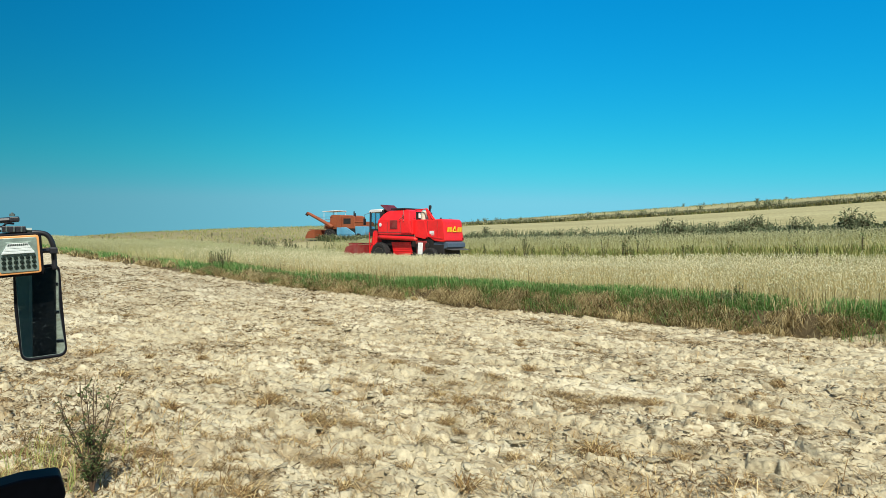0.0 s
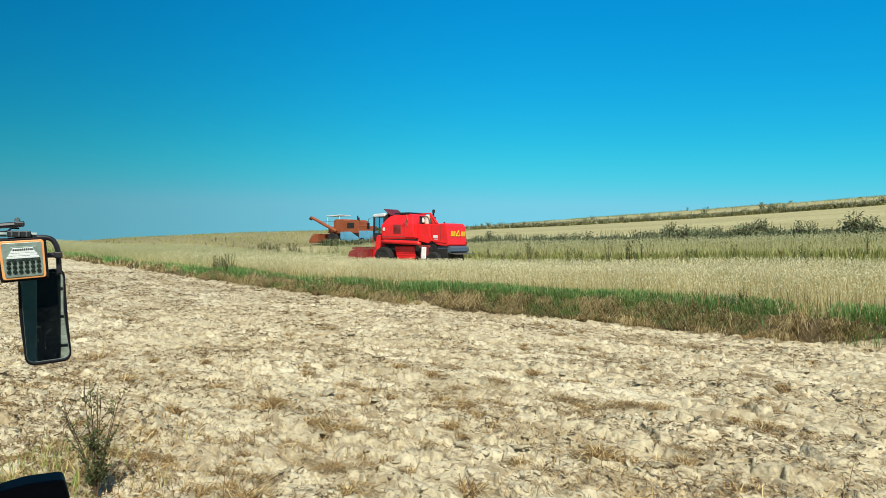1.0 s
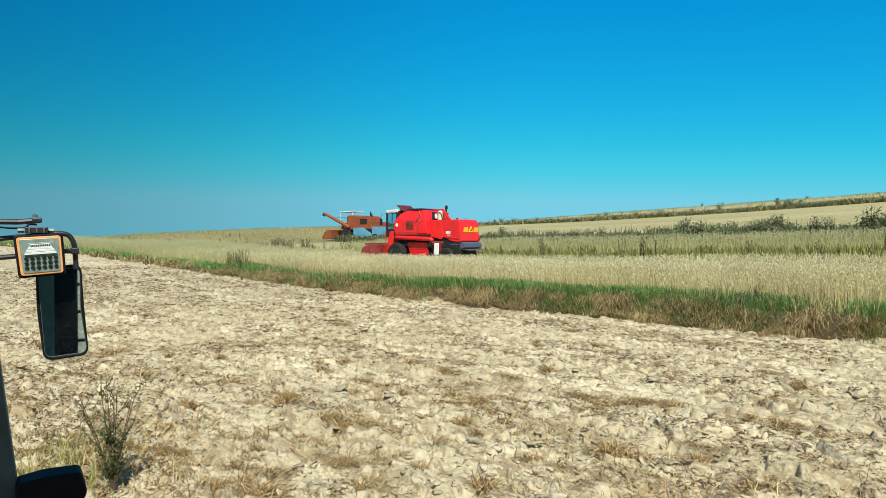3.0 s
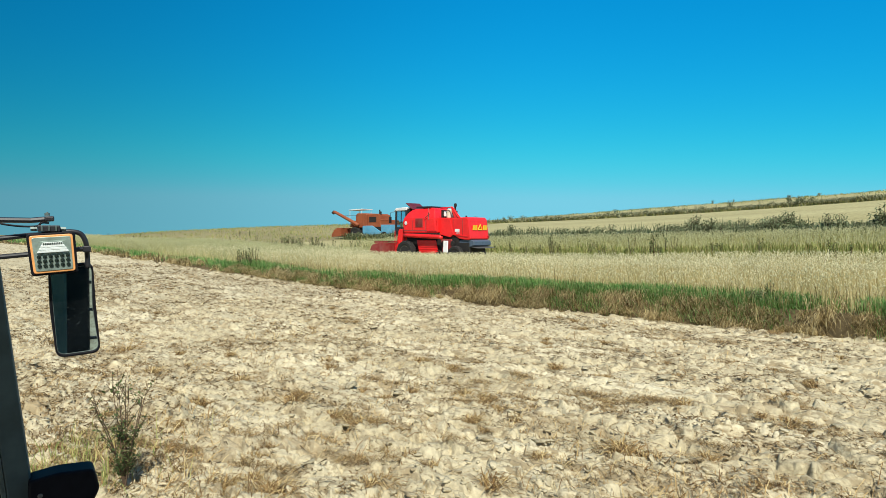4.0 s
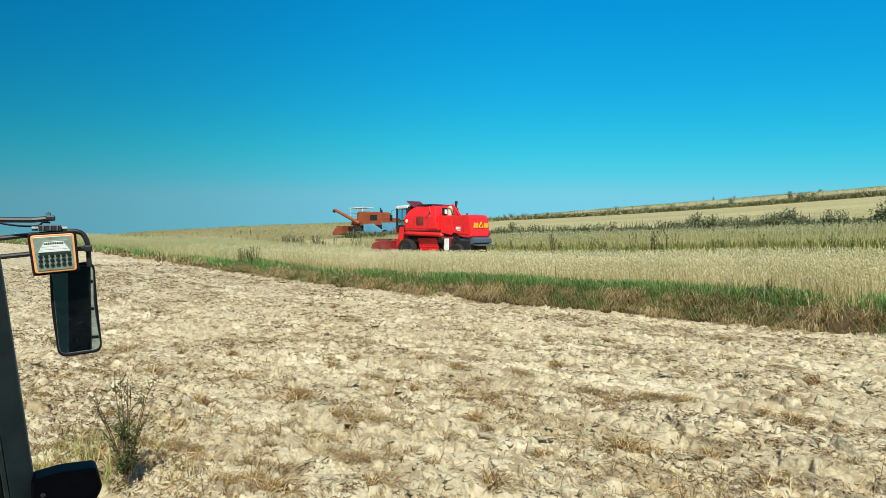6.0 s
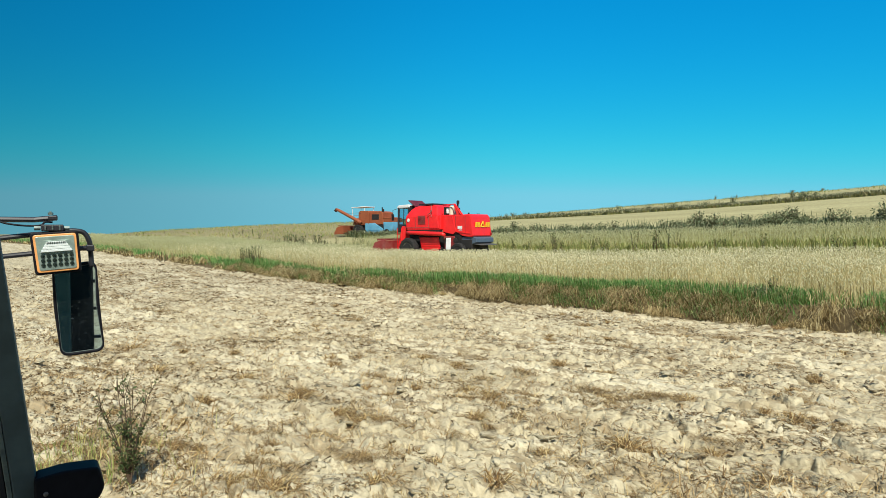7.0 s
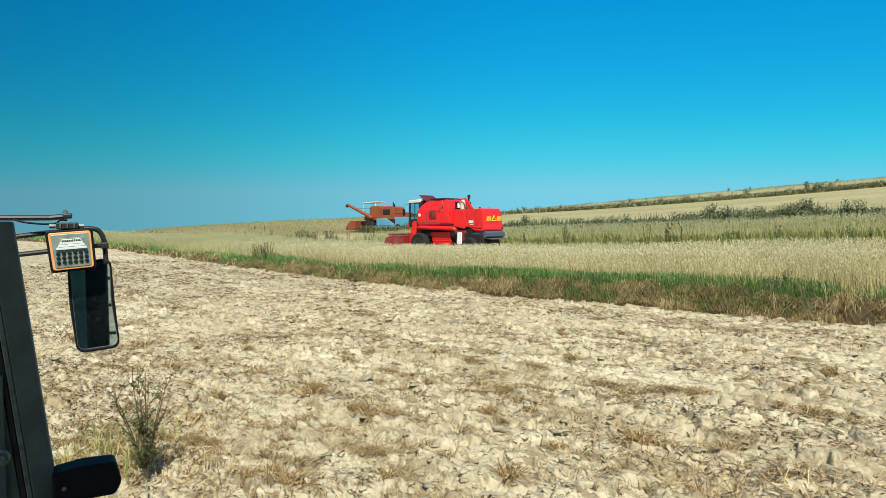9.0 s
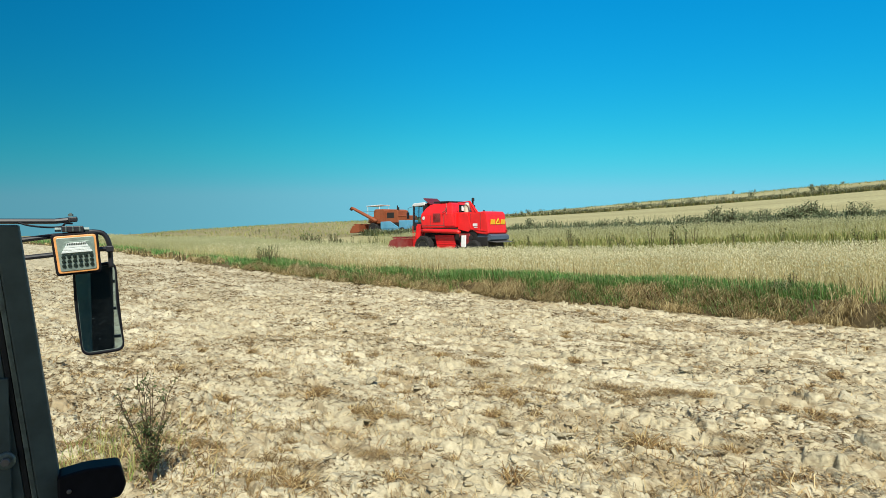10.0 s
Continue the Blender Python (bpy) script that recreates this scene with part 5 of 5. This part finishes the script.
def big_clods():
    rng = random.Random(9)
    meshes = [mesh_of("soil_clod", make_clod(40 + k, 0.3), SOIL, True) for k in range(5)]
    spots = []
    while len(spots) < 70:
        x, y = rng.uniform(-9, 9), rng.uniform(6, 17)
        if abs(x) < y * 0.66 and (x + y) * S < EDGE - 0.6:
            spots.append((x, y))
    for i, (x, y) in enumerate(spots):
        s = rng.uniform(0.06, 0.15)
        ob = new("soil_clod", meshes[i % 5])
        ob.matrix_world = pose(x, y, soil_z(x, y) + s * 0.12, rng.uniform(-14, 14), rng.uniform(-14, 14), rng.uniform(0, 360)) @ Matrix.Diagonal((s * 1.3, s, s, 1))
        tagged(ob, "pale dry broken clod lying on the soil", "clod", "clods on the bare soil")


def tuft_mesh(seed, n, tall, reach):
    r = np.random.default_rng(seed)
    a, d = r.uniform(0, 6.3, n), r.uniform(0, 0.09, n)
    base = np.stack([np.cos(a) * d, np.sin(a) * d, np.full(n, -0.02)], 1)
    b = r.normal(1.2, 1.3, n)
    q = reach * r.uniform(0.3, 1.2, n)
    v, f = blades(base, tall * r.uniform(0.4, 1.1, n), r.uniform(0.005, 0.011, n), np.stack([np.cos(b) * q, np.sin(b) * q], 1), 0.7, r)
    me = bpy.data.meshes.new("dry_grass_tuft")
    me.from_pydata(v.tolist(), [], f.tolist())
    me.materials.append(STRAW)
    return me


def mat_mesh(seed, n):
    """A flattened tangle of straw, longer along the rows than across; dark blades mixed in paint its inner shade."""
    r = np.random.default_rng(seed)
    p, q = r.normal(0, 0.2, n), r.normal(0, 0.075, n)
    base = np.stack([p, q, r.uniform(-0.02, 0.03, n)], 1)
    b = r.normal(0.3, 0.9, n) + math.pi * (r.random(n) < 0.5)
    ln = r.uniform(0.08, 0.26, n)
    v, f = blades(base, r.uniform(0.03, 0.10, n), r.uniform(0.005, 0.011, n), np.stack([np.cos(b) * ln, np.sin(b) * ln], 1), 0.8, r)
    me = bpy.data.meshes.new("straw_mat")
    me.from_pydata(v.tolist(), [], f.tolist())
    me.materials.append(STRAW), me.materials.append(STRAW_SHADE)
    me.polygons.foreach_set("material_index", np.repeat((r.random(n) < 0.45).astype(np.int32), 3))
    return me


def straw_mats():
    rng = random.Random(44)
    meshes = [mat_mesh(80 + k, 150) for k in range(5)]
    spots = []
    while len(spots) < 230:
        y = 6.8 * math.exp(rng.uniform(0, 1.15))
        x = rng.uniform(-0.66, 0.66) * y
        u, v = to_uv(np.array([x]), np.array([y]))
        if v[0] < EDGE - 0.5 and fbm(u * 0.5 + 3, v * 1.2, 98, 3)[0] > 0.5:
            spots.append((x, y))
    for i, (x, y) in enumerate(spots):
        s = rng.uniform(0.4, 0.95)
        ob = new("straw_mat", meshes[i % 5])
        ob.matrix_world = pose(x, y, soil_z(x, y), 0, 0, 135 + rng.gauss(0, 30)) @ Matrix.Diagonal((s, s, s, 1))
        tagged(ob, "flattened tangle of brown straw half buried in soil", "straw", "straw mats on the soil")


def tufts():
    rng = random.Random(12)
    meshes = [tuft_mesh(60 + k, 130, 0.13, 0.3) for k in range(4)]
    spots = [(-1.44, 8.75), (-1.2, 8.6), (-0.48, 10.36), (0.63, 9.82), (1.0, 8.61), (0.8, 9.2), (2.18, 7.0), (1.95, 7.2), (4.46, 8.0), (4.3, 8.3), (3.09, 6.25), (-1.58, 6.29), (-2.14, 6.36),
             (-0.67, 6.36), (0.47, 6.36), (2.26, 9.65), (3.49, 9.65), (5.15, 9.99), (-2.09, 9.33), (-3.5, 9.48), (-4.98, 11.41), (-6.62, 13.95), (6.34, 15.2), (-1.02, 8.35), (-2.2, 12.69), (-0.47, 12.69)]
    for k in range(24):
        spots.append((rng.gauss(-3.9, 0.5), rng.gauss(6.9, 0.8)))
    for k in range(70):
        y = rng.uniform(6.5, 22)
        x = rng.uniform(-0.62, 0.62) * y
        if (x + y) * S < EDGE - 0.4:
            spots.append((x, y))
    for i, (x, y) in enumerate(spots):
        s = rng.uniform(0.7, 1.2) * (1.35 if i < 26 else 1.0)
        ob = new("dry_grass_tuft", meshes[i % 4])
        ob.matrix_world = pose(x, y, soil_z(x, y), 0, 0, rng.uniform(-50, 50)) @ Matrix.Diagonal((s, s, s, 1))
        tagged(ob, "flattened tuft of dry brown grass on the soil", "grass tuft", "dry tufts on the soil")


def tall_weed():
    """Branching dried weed, green below and brown at the tips."""
    rng = random.Random(31)
    x, y = -3.02, 6.3
    root = thing("wild_weed", pose(x, y, soil_z(x, y) - 0.02), "tall branching half-dry weed with small dull leaves", "weed")
    leaves = bmesh.new()
    for k in range(8):
        a = rng.uniform(0, 6.3)
        lean = rng.uniform(0.14, 0.44)
        tall = rng.uniform(0.74, 1.15)
        pts = curve_pts([(0, 0, 0), (math.cos(a) * lean * 0.3, math.sin(a) * lean * 0.3, tall * 0.4), (math.cos(a) * lean, math.sin(a) * lean, tall)], 5)
        stem = part("stem", sweep(pts, [0.009 * (1 - 0.75 * i / (len(pts) - 1)) for i in range(len(pts))], 5), STEM, root)
        for j in range(15):
            p = pts[rng.randint(2, len(pts) - 2)]
            b, ln = rng.uniform(0, 6.3), rng.uniform(0.08, 0.24)
            e = p + Vector((math.cos(b) * ln * 0.6, math.sin(b) * ln * 0.6, ln * 0.85))
            part("twig", sweep([p, (p + e) / 2 + Vector((0, 0, -0.01)), e], [0.004, 0.003, 0.0015], 4), STEM, stem)
            n = 9 if p.z < 0.55 else 5
            leaf_quads(leaves, [p + (e - p) * rng.uniform(0.2, 1.05) + Vector([rng.gauss(0, 0.012) for _ in range(3)]) for _ in range(n)], 0.021, rng)
    part("foliage", leaves, HERB, root)


def corner_grass():
    """Sparse tall grass round the weed."""
    rng = np.random.default_rng(3)
    n = 1000
    x, y = rng.normal(-3.85, 0.45, n), rng.normal(6.3, 0.75, n)
    b = np.stack([x, y, height(x, y) - 0.02], 1)
    h = 0.06 + 0.36 * rng.random(n) ** 1.7
    v = blades(b, h, np.full(n, 0.007), rng.normal(0, 0.09, (n, 2)), 0.1, rng)
    x, y = rng.normal(-3.9, 0.6, n), rng.normal(6.8, 0.9, n)
    b = np.stack([x, y, height(x, y) - 0.02], 1)
    w = blades(b, rng.uniform(0.05, 0.2, n), np.full(n, 0.008), rng.normal(0, 0.13, (n, 2)), 0.3, rng)
    stuff_mesh("withered_grass", *w, STRAW, "withered brown grass lying round the weed", "grass")
    stuff_mesh("weedy_grass", *v, TALL, "sparse yellow-green grass growing round the weed", "grass")


loose_straw()
shade_flakes()
crumbs()
big_clods()
tufts()
straw_mats()
tall_weed()
corner_grass()
